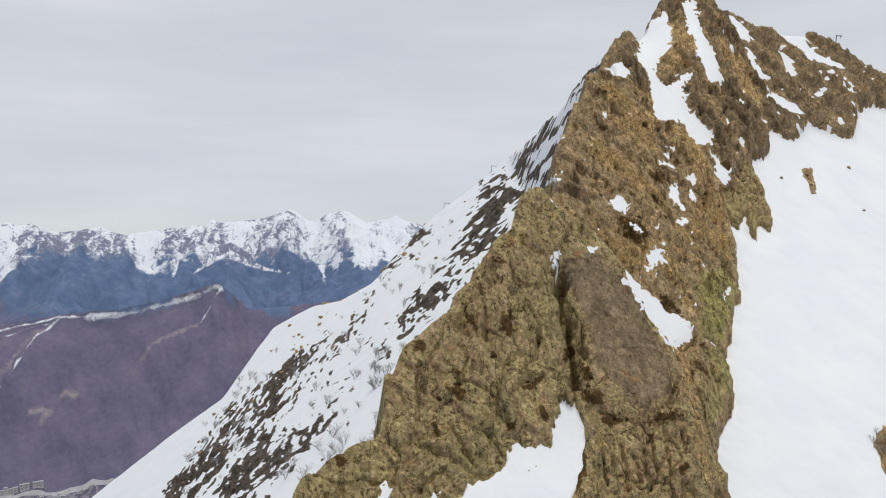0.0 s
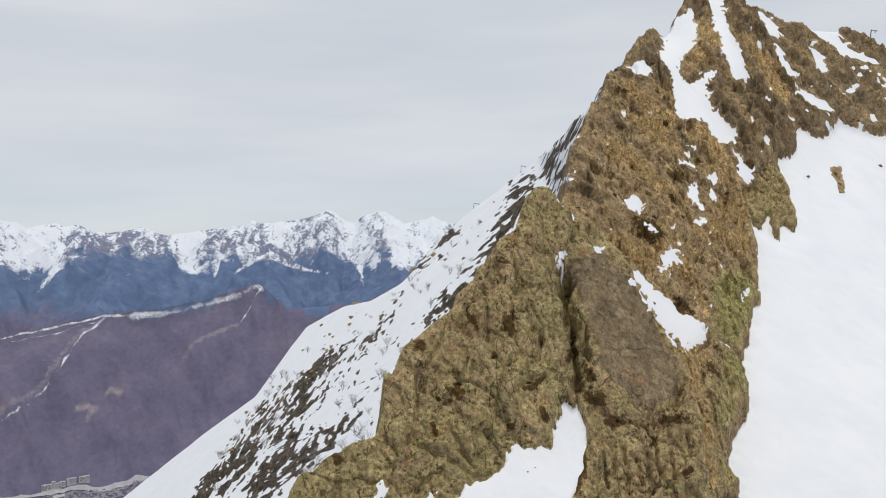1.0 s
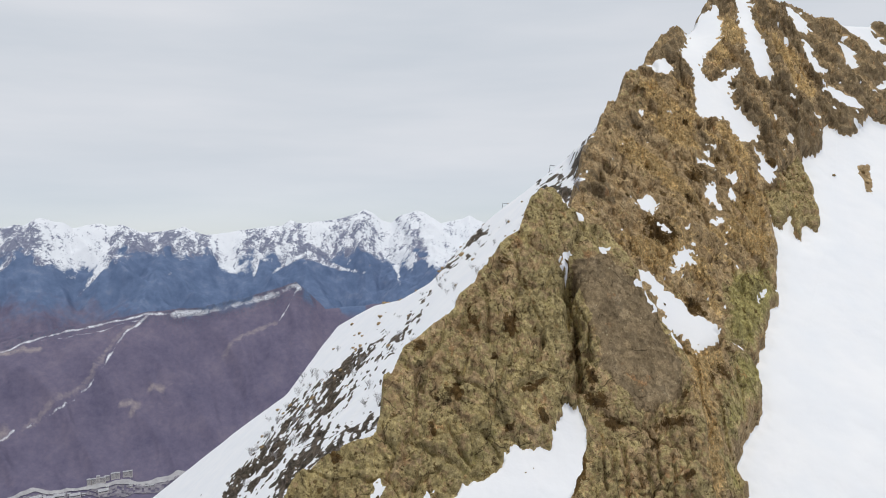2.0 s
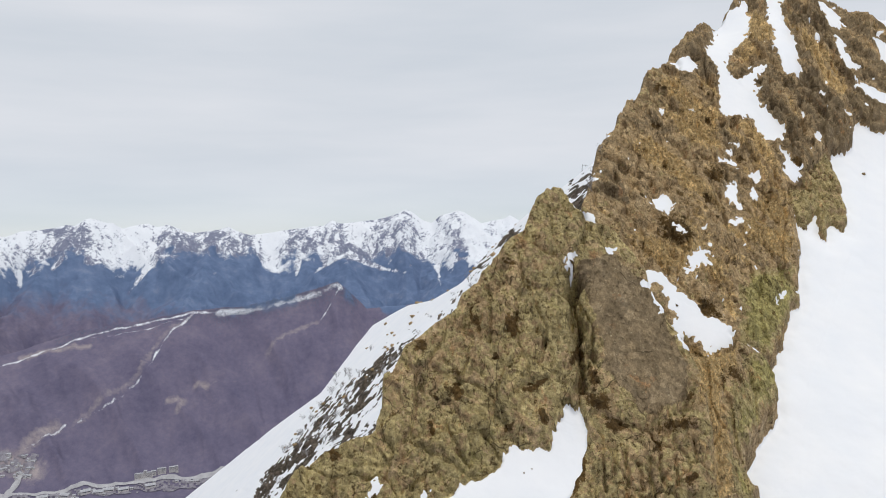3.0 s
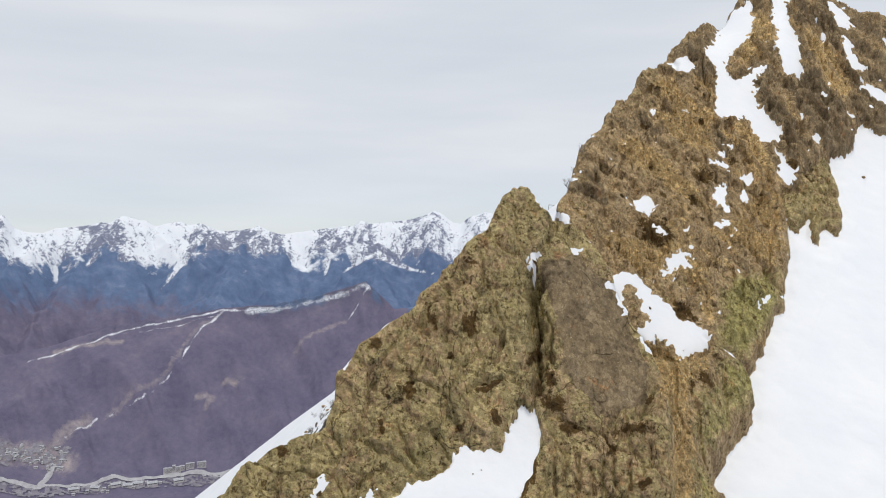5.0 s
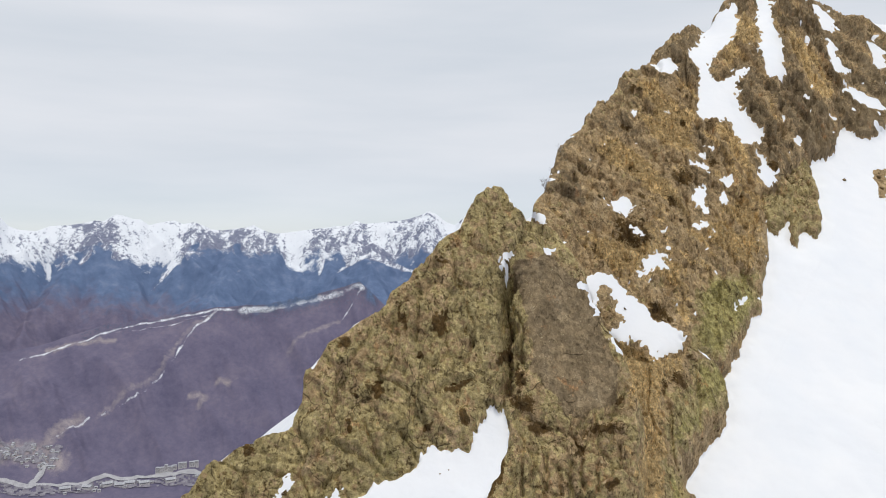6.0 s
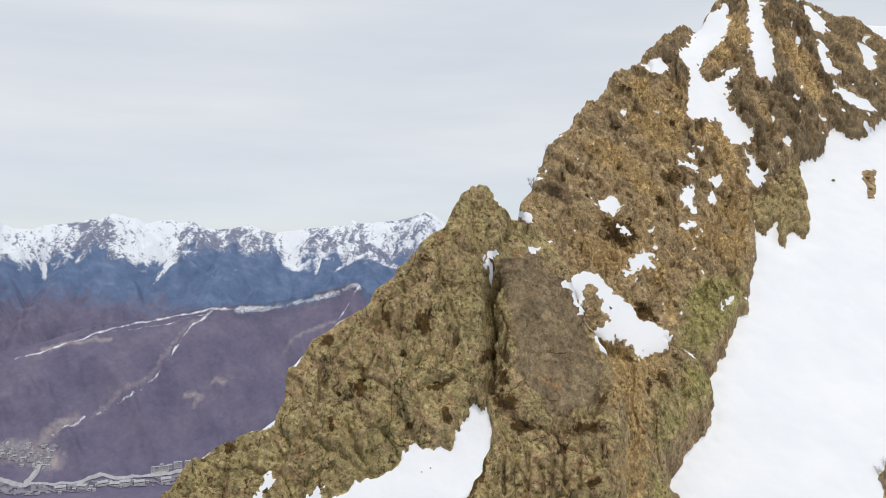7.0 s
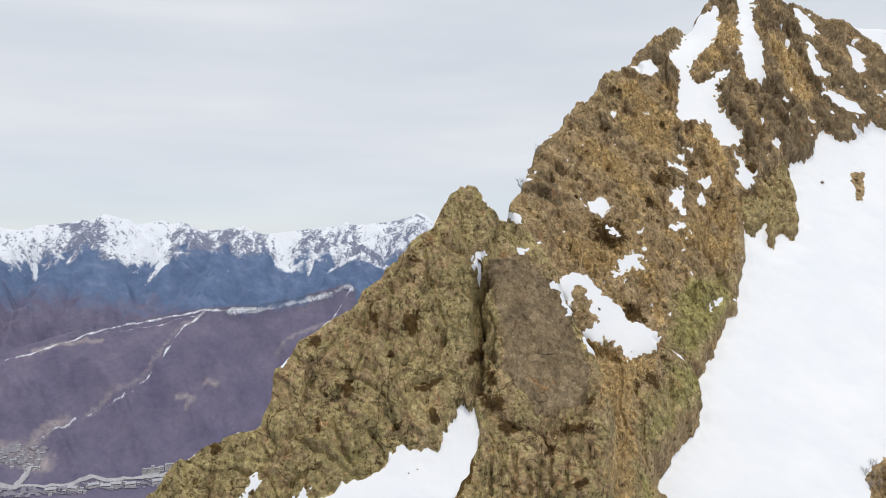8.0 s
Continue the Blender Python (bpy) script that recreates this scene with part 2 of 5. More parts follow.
def ridged(x, y, octaves, seed, gain=0.5):
    total, amp, norm = 0.0, 1.0, 0.0
    for k in range(octaves):
        c, s = math.cos(0.7 * k), math.sin(0.7 * k)
        total = total + amp * (1 - np.abs(value_noise((x * c - y * s) * 2.07 ** k + 5.3 * k, (x * s + y * c) * 2.07 ** k + 3.7 * k, seed + k)) * 2)
        norm, amp = norm + amp, amp * gain
    return total / norm


def facets(x, y, seed):
    """Tilted flat pieces with steps between them, about -1 to 1, and how far the next piece is."""
    ix, iy = np.floor(x), np.floor(y)
    best, second, value = np.full(x.shape, 9.0), np.full(x.shape, 9.0), np.zeros(x.shape)
    for dx in (-1, 0, 1):
        for dy in (-1, 0, 1):
            cx, cy = ix + dx, iy + dy
            px, py = x - cx - hashed(cx, cy, seed), y - cy - hashed(cx, cy, seed + 1)
            d = np.sqrt(px * px + py * py)
            v = (hashed(cx, cy, seed + 2) - 0.5) * 1.2 + px * (hashed(cx, cy, seed + 3) - 0.5) * 2 + py * (hashed(cx, cy, seed + 4) - 0.5) * 2
            near = d < best
            second = np.where(near, best, np.minimum(second, d))
            best, value = np.where(near, d, best), np.where(near, v, value)
    return value, second - best


def step(x, lo, hi):
    t = np.clip((x - lo) / (hi - lo), 0, 1)
    return t * t * (3 - 2 * t)


def outside(x, y, outline):
    """Signed distance to an outline, negative inside; far away it is just large."""
    xs, ys = [p[0] for p in outline], [p[1] for p in outline]
    near = (x > min(xs) - 14) & (x < max(xs) + 14) & (y > min(ys) - 14) & (y < max(ys) + 14)
    full = np.full(x.shape, 1e3)
    x, y = x[near], y[near]
    dist, inside = np.full(x.shape, 1e9), np.zeros(x.shape, bool)
    for (x0, y0), (x1, y1) in zip(outline, outline[1:] + outline[:1]):
        ex, ey = x1 - x0, y1 - y0
        wx, wy = x - x0, y - y0
        t = np.clip((wx * ex + wy * ey) / (ex * ex + ey * ey + 1e-9), 0, 1)
        dist = np.minimum(dist, (wx - ex * t) ** 2 + (wy - ey * t) ** 2)
        if y0 != y1:
            cross = (y0 > y) != (y1 > y)
            inside ^= cross & (x < (x1 - x0) * (y - y0) / (y1 - y0) + x0)
    full[near] = np.where(inside, -1, 1) * np.sqrt(dist)
    return full


def beside(x, y, line):
    """Distance to an open line."""
    dist = np.full(x.shape, 1e9)
    for (x0, y0), (x1, y1) in zip(line, line[1:]):
        ex, ey = x1 - x0, y1 - y0
        t = np.clip(((x - x0) * ex + (y - y0) * ey) / (ex * ex + ey * ey), 0, 1)
        dist = np.minimum(dist, (x - x0 - ex * t) ** 2 + (y - y0 - ey * t) ** 2)
    return np.sqrt(dist)


def mesh_from(name, co, quads, material, zone=None, rest=()):
    """One object of the quads (and other faces) given, with only the points that they use."""
    flat = np.concatenate([quads.reshape(-1)] + [np.array(f) for f in rest]).astype(np.int64)
    total = np.array([4] * len(quads) + [len(f) for f in rest], dtype=np.int32)
    used, idx = np.unique(flat, return_inverse=True)
    me = bpy.data.meshes.new(name)
    me.vertices.add(len(used))
    me.vertices.foreach_set("co", co[used].astype(np.float32).ravel())
    me.loops.add(len(flat))
    me.loops.foreach_set("vertex_index", idx.reshape(-1).astype(np.int32))
    me.polygons.add(len(total))
    me.polygons.foreach_set("loop_start", (np.cumsum(total) - total).astype(np.int32))
    me.polygons.foreach_set("loop_total", total)
    me.polygons.foreach_set("use_smooth", np.ones(len(total), dtype=bool))
    if zone is not None:
        at = me.attributes.new("zone", "FLOAT_COLOR", "POINT")
        at.data.foreach_set("color", (zone[used] if zone.shape[1] == 4 else np.c_[zone[used], np.ones(len(used))]).astype(np.float32).ravel())
    me.update(calc_edges=True)
    me.materials.append(material)
    return new(name, me)


def grid_quads(rows, cols):
    i = np.arange(rows * cols).reshape(rows, cols)
    return np.stack([i[:-1, :-1], i[:-1, 1:], i[1:, 1:], i[1:, :-1]], -1).reshape(-1, 4)


# ---------------------------------------------------------------- the mountain
UPPER_BEND = (60.3, 0.95, 1.22)          # the upper crag leans back further up
# Each body of rock or snow has a face y = a + b x + c z, and an outline on it in (x, z).
FACES = {
    "snow_flank": (226.8, -3.11, 3.57),
    "crest_flank": (411.0, -11.08, 3.71),
    "snowfield": (80.5, 0.50, 1.08),
    "summit_crag": (78.8, 0.51, 0.97),
    "tooth_rock": (79.1, 0.49, 1.15),
    "upper_crag": (62.3, 0.90, 0.94),
    "right_block": (49.95, 1.23, 0.83),
    "centre_slab": (62.6, 0.36, 0.63),
    "left_slab": (62.1, 0.32, 0.54),
    "gully_snow": (66.8, 0.30, 0.80),
}
OUTLINES = {
    "left_slab": [(-9, -19.8), (-8, -17.1), (-6.7, -15.2), (-4.7, -13.6), (-2.1, -12.9), (-1.6, -11.4), (-1.1, -8.8), (-0.3, -7.1), (2.7, -4.8), (5, -2), (7.4, 1.5), (8.8, 2.2), (9.3, 3.8), (11.1, 6), (12.3, 6), (14.1, 4.1), (13.4, 0.3), (12.9, -1.6), (12.9, -5.3), (13.6, -7.9), (13.3, -10.8), (12, -12.5), (11.5, -13.6), (9.9, -14.9), (8.2, -14.1), (7.3, -15.9), (5.6, -16.6), (3.8, -17.9), (2.5, -20.2)],
    "centre_slab": [(13.5, 3.4), (14.8, 3), (17.1, 2.1), (19.2, -0.8), (19.5, -2.7), (20.9, -5), (22.7, -7.7), (23.8, -11.5), (23.9, -18.3), (23.7, -21.6), (10.7, -20.9), (12.3, -17.8), (13.8, -15), (14.2, -12.8), (13.7, -10.8), (13.6, -7.5), (13, -2.6), (13.3, 1.2)],
    "right_block": [(29.3, -8.8), (30.5, -9.7), (31.6, -10.4), (32.6, -11.4), (33.1, -12.3), (33, -13.5), (32.6, -14.1), (32.7, -14.9), (32, -15.4), (31, -15.4), (30.4, -15.7), (29.5, -16.4), (28.7, -16.9), (28.2, -17.4), (27.9, -18.1), (27.9, -18.9), (28.3, -19.9), (28.6, -20.2), (28.2, -20.5), (28.2, -23), (21, -20.9), (22.8, -16.2), (22.6, -12.2), (22.2, -8.7), (25, -9.7), (28.6, -9.9)],
    "upper_crag": [(14.4, 4.8), (14.8, 5.7), (15.5, 7.4), (15.8, 9.5), (16.1, 11), (17.5, 13.5), (18.8, 15.4), (19.8, 17.3), (20.8, 19.3), (22.7, 21.2), (24.4, 25.2), (25.7, 27.2), (27.9, 28.1), (28.9, 29.2), (30, 32.1), (32.2, 34.7), (35.1, 37.8), (38.2, 40.3), (40.6, 39.5), (39.3, 36.8), (37.3, 28.2), (35.7, 18.9), (40.4, 17.6), (44.7, 15.7), (43.9, 11.3), (42.2, 4.6), (41.7, 2.3), (40.8, -0.4), (39.9, -2.4), (39.3, -4.3), (38.6, -5.7), (37.4, -6), (36.7, -7.1), (36, -7.9), (35.3, -9.2), (34.4, -9.6), (33.9, -10.4), (33, -10.6), (32.3, -10.8), (31.2, -10.1), (30.3, -9.6), (29.5, -8.8), (28.8, -10), (26.2, -10.5), (25.2, -9.4), (23.1, -8.3), (21.7, -7.3), (20.9, -5.2), (19, -2.8), (16.8, 0.7), (14.7, 3.6)],
    "summit_crag": [(33.9, 34.7), (36.8, 37.8), (40, 41.1), (42.9, 44.6), (45.3, 47.3), (50.4, 51.7), (55.3, 52.2), (58, 49.6), (58.7, 46.8), (60.5, 46.4), (65.2, 44.4), (67.5, 43.2), (70.8, 42.7), (78, 43.3), (82, 44.8), (84.2, 42.1), (88.1, 39.5), (92.4, 36.5), (95.6, 34.7), (101.2, 30.9), (106.3, 21.6), (98.2, 25), (89.3, 28), (85.2, 28.1), (80.6, 25.5), (79.2, 22.9), (76.2, 19.8), (73.6, 19.9), (71.6, 20.9), (68.6, 21.8), (67.3, 22.9), (64.9, 20.4), (61.8, 18.4), (60, 19.3), (58.9, 21.1), (57.3, 19.9), (55.7, 18.5), (55, 15.9), (52.7, 14.3), (51, 14.1), (49.5, 13.9), (43.6, 8.2), (35, 8), (32.6, 14.9), (29.6, 24.7), (30.5, 30.5)],
    "tooth_rock": [(42.9, 11), (41.8, 4.9), (42.4, 5.1), (42.5, 3.6), (43.1, 3.1), (44, 4.2), (45.4, 5), (45.2, 3.2), (45.2, 1.8), (45.9, 3), (47.2, 3.6), (47.7, 3), (48.5, 2.7), (49.8, 5.3), (50.2, 7.9), (50.6, 9.8), (50.5, 11.3), (50.6, 12.7), (51.1, 14.9), (49.8, 17.5), (45.2, 16.7)],
    "snowfield": [(21, -14.6), (29.8, 2.6), (41.2, 21.8), (50, 27), (60, 27), (75, 30), (95, 30), (122.3, 28.7), (120.1, -0.2), (77.4, -38.6), (48.8, -44.2), (10.8, -32)],
    "snow_flank": [(-217.7, -157.4), (-180.3, -127.9), (-136.1, -95), (-107.6, -73.8), (-82, -56.1), (-78, -43.4), (-74.1, -35.5), (-50.2, -23.4), (-34.6, -18.9), (-22, -12.3), (-15.2, -3.3), (-3.6, 8.7), (14.1, 21.1), (24.3, 28.8), (32.7, 31.4), (34.1, 19.8), (26.9, 7.7), (16.1, -7.4), (10.3, -13.6), (4.7, -20.9), (0.7, -27), (-1.4, -31.7), (-9.6, -39.6), (-17.2, -46.6), (-24.8, -59.3), (-172.9, -148.9)],
    "crest_flank": [(21.7, 27.2), (24.2, 29.3), (29.1, 31.8), (30.1, 33.7), (31.9, 34.5), (34.0, 37.6), (35.1, 38.6), (36.5, 39.0), (36.2, 36.9), (34.4, 32.0), (32.5, 26.5), (29.6, 17.8), (27.0, 9.5), (25.4, 6.9), (24.4, 14.5), (23.1, 23.0)],
    "gully_snow": [(13.3, -10.9), (14.2, -12.9), (14.9, -15.8), (15.0, -21.5), (0.0, -21.0), (4.1, -17.1), (6.2, -14.8), (11.7, -11.3)],
}
PATCHES = {
    "patch_c": [(18.8, -2.7), (19.8, -2.5), (20.7, -2.2), (22.2, -2.1), (22.5, -2.9), (23.7, -4.3), (24.5, -4.7), (25.7, -5.4), (26.2, -6.5), (27.3, -7.2), (28.7, -7.9), (29.5, -8.2), (29.2, -9.5), (28.5, -10.1), (27.1, -10.1), (26.4, -10.1), (26.1, -10.7), (26, -10.1), (25.7, -9.2), (24.8, -8.9), (24.2, -8.4), (24.1, -7.9), (23.8, -8), (23.6, -8.7), (22.8, -8.3), (21.7, -7.5), (22.8, -7.2), (23.1, -6.7), (23.6, -6.5), (22.8, -6.1), (22.6, -5.6), (22.5, -4.7), (22.1, -4), (21.6, -3.4), (20.7, -3.4), (20.7, -4.2), (21.1, -5.2), (20.9, -5.6), (20.1, -4.7), (19.6, -3.6)],
    "patch_a": [(22, 5), (22.4, 5.7), (23.5, 5.9), (24.2, 6.1), (24.3, 5.4), (25, 4.9), (24.5, 4.5), (23.9, 3.8), (23.3, 4.2), (22.6, 4.6)],
    "sliver_a": [(24.3, 2.9), (25, 2.6), (25.6, 1.9), (26.1, 1.4), (25.5, 1.5), (24.7, 2.1)],
    "patch_b": [(24.8, -2.4), (25.3, -1.9), (25.7, -1), (26.6, -0.2), (27.5, -0.2), (28.1, -0.4), (28.8, -0.1), (28.4, -0.5), (27.8, -0.9), (27.7, -1.3), (28.3, -1.9), (28.1, -2.3), (27.1, -1.9), (26.1, -2), (25.4, -2.6)],
    "chain_1": [(32.3, 11.1), (34.4, 11.7), (35.2, 11), (35, 10.1), (33.4, 10.6)],
    "chain_2": [(33.9, 13.4), (35.1, 13.3), (34.8, 12.2), (33.7, 12)],
    "chain_3": [(31.7, 6.7), (33, 7.6), (33.9, 8.4), (34.1, 7.6), (34.1, 6.1), (33.8, 5.6), (34, 4.4), (33.2, 4.5), (32.9, 5.7), (31.8, 6.4)],
    "chain_4": [(31.5, 3.1), (33.4, 3.4), (33.5, 2.7), (32.1, 2.4)],
    "chain_5": [(36.7, 9.4), (37.8, 9.9), (38.7, 9.6), (38.1, 8.3), (37, 8.1)],
    "chain_6": [(36, 7), (36.8, 7.3), (37.1, 6.6), (36.2, 5.5), (35.6, 6.2)],
    "chain_7": [(42.4, 13.5), (43, 13.1), (43.4, 11.3), (44.3, 10.9), (45.3, 11), (44.3, 9.6), (43.5, 8.5), (42.7, 8.8), (41.7, 10.1), (42.7, 11.4)],
    "chain_8": [(47.9, 15.8), (49.3, 16), (50.1, 15), (48.8, 14.6)],
    "chain_9": [(35.2, 14.6), (36.2, 14.3), (37, 13.5), (36, 13.6)],
    "patch_d": [(28.8, 28), (30.7, 29.1), (32.1, 28.8), (33.1, 27.8), (31.8, 26.4), (30.4, 26.4), (29.2, 27.3)],
    "fleck_1": [(29.9, 22.3), (30.7, 21.9), (30.2, 21.2), (29.8, 21.6)],
    "fleck_2": [(29.9, 18.8), (30.9, 19.3), (30.5, 18.4)],
    "fleck_3": [(16.2, 0.1), (16.8, 0.2), (17, -0.3), (16.5, -0.4)],
    "couloir_1": [(44.5, 39.8), (43.5, 35.8), (42.5, 33.8), (40.5, 32.3), (38.9, 30.4), (37.9, 28), (37.8, 25.3), (39.8, 25.8), (41.7, 26.7), (43.3, 27.6), (44.1, 28.1), (41.9, 25.1), (40.6, 23.9), (41.6, 23.5), (40.6, 22.4), (41.4, 21.9), (40.8, 20.4), (41.9, 19.9), (42.5, 18.5), (43.3, 17.6), (43.9, 16.2), (43, 14.8), (41.9, 14.5), (40.3, 14.7), (40.2, 15.6), (39.7, 16.5), (39.9, 18.4), (39, 18.8), (37.6, 18.5), (36.6, 18.4), (35.1, 18.5), (35, 19.9), (35.6, 22), (36, 25.6), (36.1, 27.6), (35.1, 28.9), (35.6, 30), (34.1, 30.1), (35, 31.7), (36.5, 32.7), (37.9, 34.8), (38.8, 36.2), (38.1, 36.6), (39.9, 39.2), (42.2, 41.1), (44.1, 43.7), (44.9, 43.3)],
    "couloir_2": [(48.6, 46.4), (52.2, 46.9), (50, 40.6), (49.9, 38.5), (50.1, 36.6), (50.5, 34.7), (50.1, 32.2), (49.6, 29.2), (48.7, 26.8), (47.7, 25.6), (46.6, 25.7), (45.7, 26), (46, 28.2), (46.1, 30), (45.9, 31.4), (44.4, 31), (45.5, 32), (46.5, 33.6), (47.3, 36.2), (46.9, 37.5), (48.3, 41)],
    "couloir_3": [(59.3, 45.8), (61.3, 44.9), (63.1, 40.7), (61.6, 38.2), (60, 38.7), (60.2, 41.7)],
    "couloir_4": [(59.7, 37.5), (60.8, 35.3), (60.8, 32.5), (61.1, 30.6), (62.2, 29.4), (59.3, 28.4), (59, 30.4), (59.5, 33)],
    "couloir_5": [(70.2, 43.3), (75.2, 43.9), (80.3, 44.7), (77.1, 40.5), (78.3, 37.7), (81.4, 36.6), (83.7, 35.4), (84.9, 34.4), (79, 35.1), (76, 35.2), (74.6, 37.6), (72.7, 39.4), (71.6, 41.4)],
    "couloir_6": [(60.1, 26.7), (62.3, 25.7), (63.7, 24.6), (65.4, 23.8), (66.6, 22.4), (64.2, 22.2), (62.7, 23), (60.9, 24.2)],
    "couloir_7": [(69.6, 36.5), (69.7, 34.1), (69.8, 32.3), (67.5, 29.8), (66.9, 31), (67.6, 33.8), (67.5, 35.8)],
    "snow_island": [(60.6, 11.9), (63.1, 11.7), (61.8, 10.7), (61.2, 8.7), (60.7, 6.7), (60, 7.2), (60.2, 9.1), (60, 10.6)],
    "ledge_strip": [(30, -9.1), (31.3, -10.2), (32.7, -11), (34.1, -11.6), (32.6, -11.3), (31.3, -10.5)],
    "wedge_1": [(-2.8, -19.3), (-2, -17.5), (-1.3, -16.6), (-0.7, -16.1), (-0.8, -16.6), (-1.2, -17.6), (-1.7, -19.4)],
    "wedge_2": [(1.4, -19.5), (1.9, -17.6), (2.4, -16.6), (2.8, -17.6), (2.9, -19.5)],
}

TURFED = {
    "turf_0": [(22.5, -8.2), (23.8, -7.5), (25.5, -9.6), (29.3, -10), (28.5, -11.6), (26.6, -11.8), (26.8, -13.6), (26.4, -15.4), (26.9, -17.4), (27.1, -19.2), (27.5, -21.4), (24, -20.4), (23.6, -17), (24.1, -15), (23.8, -13), (22.8, -11.9), (22.5, -9.9)],
    "turf_1": [(14.3, -12.3), (16.1, -12.6), (15.7, -13.6), (17.4, -14.5), (15.1, -14.9), (13.8, -16.1), (12.9, -18.2), (13.5, -15.6), (14.1, -14)],
    "turf_2": [(12.9, -8.9), (14.8, -8.7), (15.2, -10.7), (13.8, -10.9)],
    "turf_3": [(20.1, -15), (23.5, -14.1), (23.9, -15.6), (22, -15.9), (20.6, -15.7)],
    "turf_4": [(19, 1.4), (25.7, 0.5), (29.5, -1.9), (30.6, -5.2), (29.4, -7.3), (25.8, -4.7), (23.8, -4.7), (22.6, -2.8), (20.6, -0.5)],
    "turf_5": [(36, 18.5), (40.3, 17.1), (41.6, 11.1), (42.1, 5.3), (40.1, -0.4), (36.1, -1.7), (33, 1.5), (34.4, 5), (39.8, 7.6), (35, 8.1), (36, 11.5)],
    "turf_6": [(27.2, 23.6), (35.3, 25.4), (34.1, 14.8), (31.4, 10.2), (28.1, 15), (26, 18.3)],
    "turf_7": [(23.6, 13.5), (27.7, 9.9), (31, 7.1), (31.3, 4.2), (28.1, 6.1), (24.2, 9.6), (20.8, 12.3)],
    "turf_8": [(17.3, 1.9), (20.3, 1), (23.8, -0.1), (24.9, -2.1), (21.5, -1.5), (18.7, -0.9)],
    "turf_9": [(42.4, 39.6), (47.4, 41.6), (46.4, 34.9), (42.7, 29.6), (38.6, 27), (39.6, 30.5)],
    "turf_10": [(50.9, 36.7), (54.5, 38.4), (57.3, 29.9), (58.5, 24.3), (54.2, 22.9), (51.9, 28.2)],
}
LICHENED = {
    "lichen_0": [(33.1, -3), (38.5, -2.4), (38.1, -5.5), (35.8, -8.3), (34, -10.3), (32.2, -10.7), (30.5, -9.6), (30.2, -8), (30.6, -5.9)],
    "lichen_1": [(26.8, -13.1), (31.3, -11.1), (33.1, -12.5), (32.7, -14.6), (30.5, -15.5), (28.8, -16.8), (27.8, -17.8), (26.9, -15.5)],
    "lichen_2": [(26.3, -18.3), (27.7, -18.9), (28.3, -21), (26.4, -20.5)],
}
SLAB = [(13.2, -1.6), (14.2, -0.5), (16.6, 0.1), (18, -1.3), (18.8, -2.2), (20.3, -4), (21.3, -5), (21.8, -6.8), (22.3, -7.5), (22.5, -9.3), (22.6, -11.1), (21.7, -11.8), (21, -12.5), (19.8, -12.9), (17.8, -12.8), (17, -11.5), (15.2, -8.7), (14.6, -5.7)]
# patches of dark heath, and of painted shade on the pinnacle: place (x, z), half length, half height, tilt in degrees
HEATH_SLAB = [(15.1, -11.8, 1.1, 0.6, -12), (16.5, -13.4, 1, 0.6, -19), (21.4, -13.8, 1.7, 0.5, 3), (19.5, -14.9, 0.6, 0.5, 70), (21.8, -17, 0.5, 0.5, 17), (22.4, -11.7, 0.5, 0.3, 4), (13.2, -16.2, 2.2, 0.4, 67), (13.5, -8.4, 0.7, 0.6, 45), (14.9, -10.1, 0.7, 0.5, -82), (28, -11.9, 1.1, 0.7, -52), (26.6, -11.8, 0.7, 0.3, -81)]
# also the notch overhang's and a hollow's shade and a crack line, as heath
HEATH_SHADE_PINNACLE = [(10.8, -12.4, 0.6, 0.4, -87), (13, -1.2, 0.8, 0.4, 70), (1.2, -7.2, 0.7, 0.5, -21), (4, -10.4, 0.9, 0.5, -26), (8.1, -13, 0.5, 0.3, 2), (10.8, -12.5, 0.5, 0.4, -79), (8.4, -5.6, 1.1, 0.7, 72), (5.2, -5.3, 1.1, 0.3, -56), (7, -8.2, 0.5, 0.4, -7), (10.2, -10.3, 1.4, 0.3, 12), (7.7, -0.6, 0.6, 0.3, -14), (2.3, -13.1, 0.5, 0.3, -62), (2.4, -10.8, 0.4, 0.2, -45), (-4.4, -14.4, 0.6, 0.4, -14), (-1, -17, 0.5, 0.3, -78)]
HEATH_CRAG = [(31.4, 9.1, 1.6, 1.4, 4), (29.4, 5.8, 0.8, 0.6, -81), (24.4, 2, 2.2, 1.8, -21), (36, 11.4, 0.8, 0.6, 17), (44.3, 11.5, 0.9, 0.8, -45), (26.8, -6.2, 1.5, 0.7, -35), (24.2, 15.8, 1, 0.6, 2), (25.7, 22.6, 0.9, 0.7, 78), (32.3, 17.5, 1, 0.7, 64)]
FLANK_SHRUBS = [(-18.2, -27.9), (-15, -28.1), (-28.8, -38), (-20.5, -36.3), (-12.5, -34.3), (-15.4, -37.7), (-27.5, -42.9), (-32.7, -46.9), (-53.4, -52.4), (-76.3, -56.8), (-73.5, -51.2), (-78.2, -63.6), (-12.8, -27), (-12.4, -29.9), (-10.6, -23.9), (-8.6, -24.9), (-21.9, -43.1), (-11.9, -38.1), (-60.3, -40.7), (-65.9, -45)]
MARKERS = [(1.7, 11.1), (16.7, 24.7), (-72.7, -34.8)]
CREST_MARK = [(84.9, 41.0)]
NOTCH_SNOW = [(12.2, -1.2), (12.6, -0.4), (13.2, 0.2), (13.7, 0.1), (13.5, -1.0), (13.1, -0.5), (12.8, -1.2)]
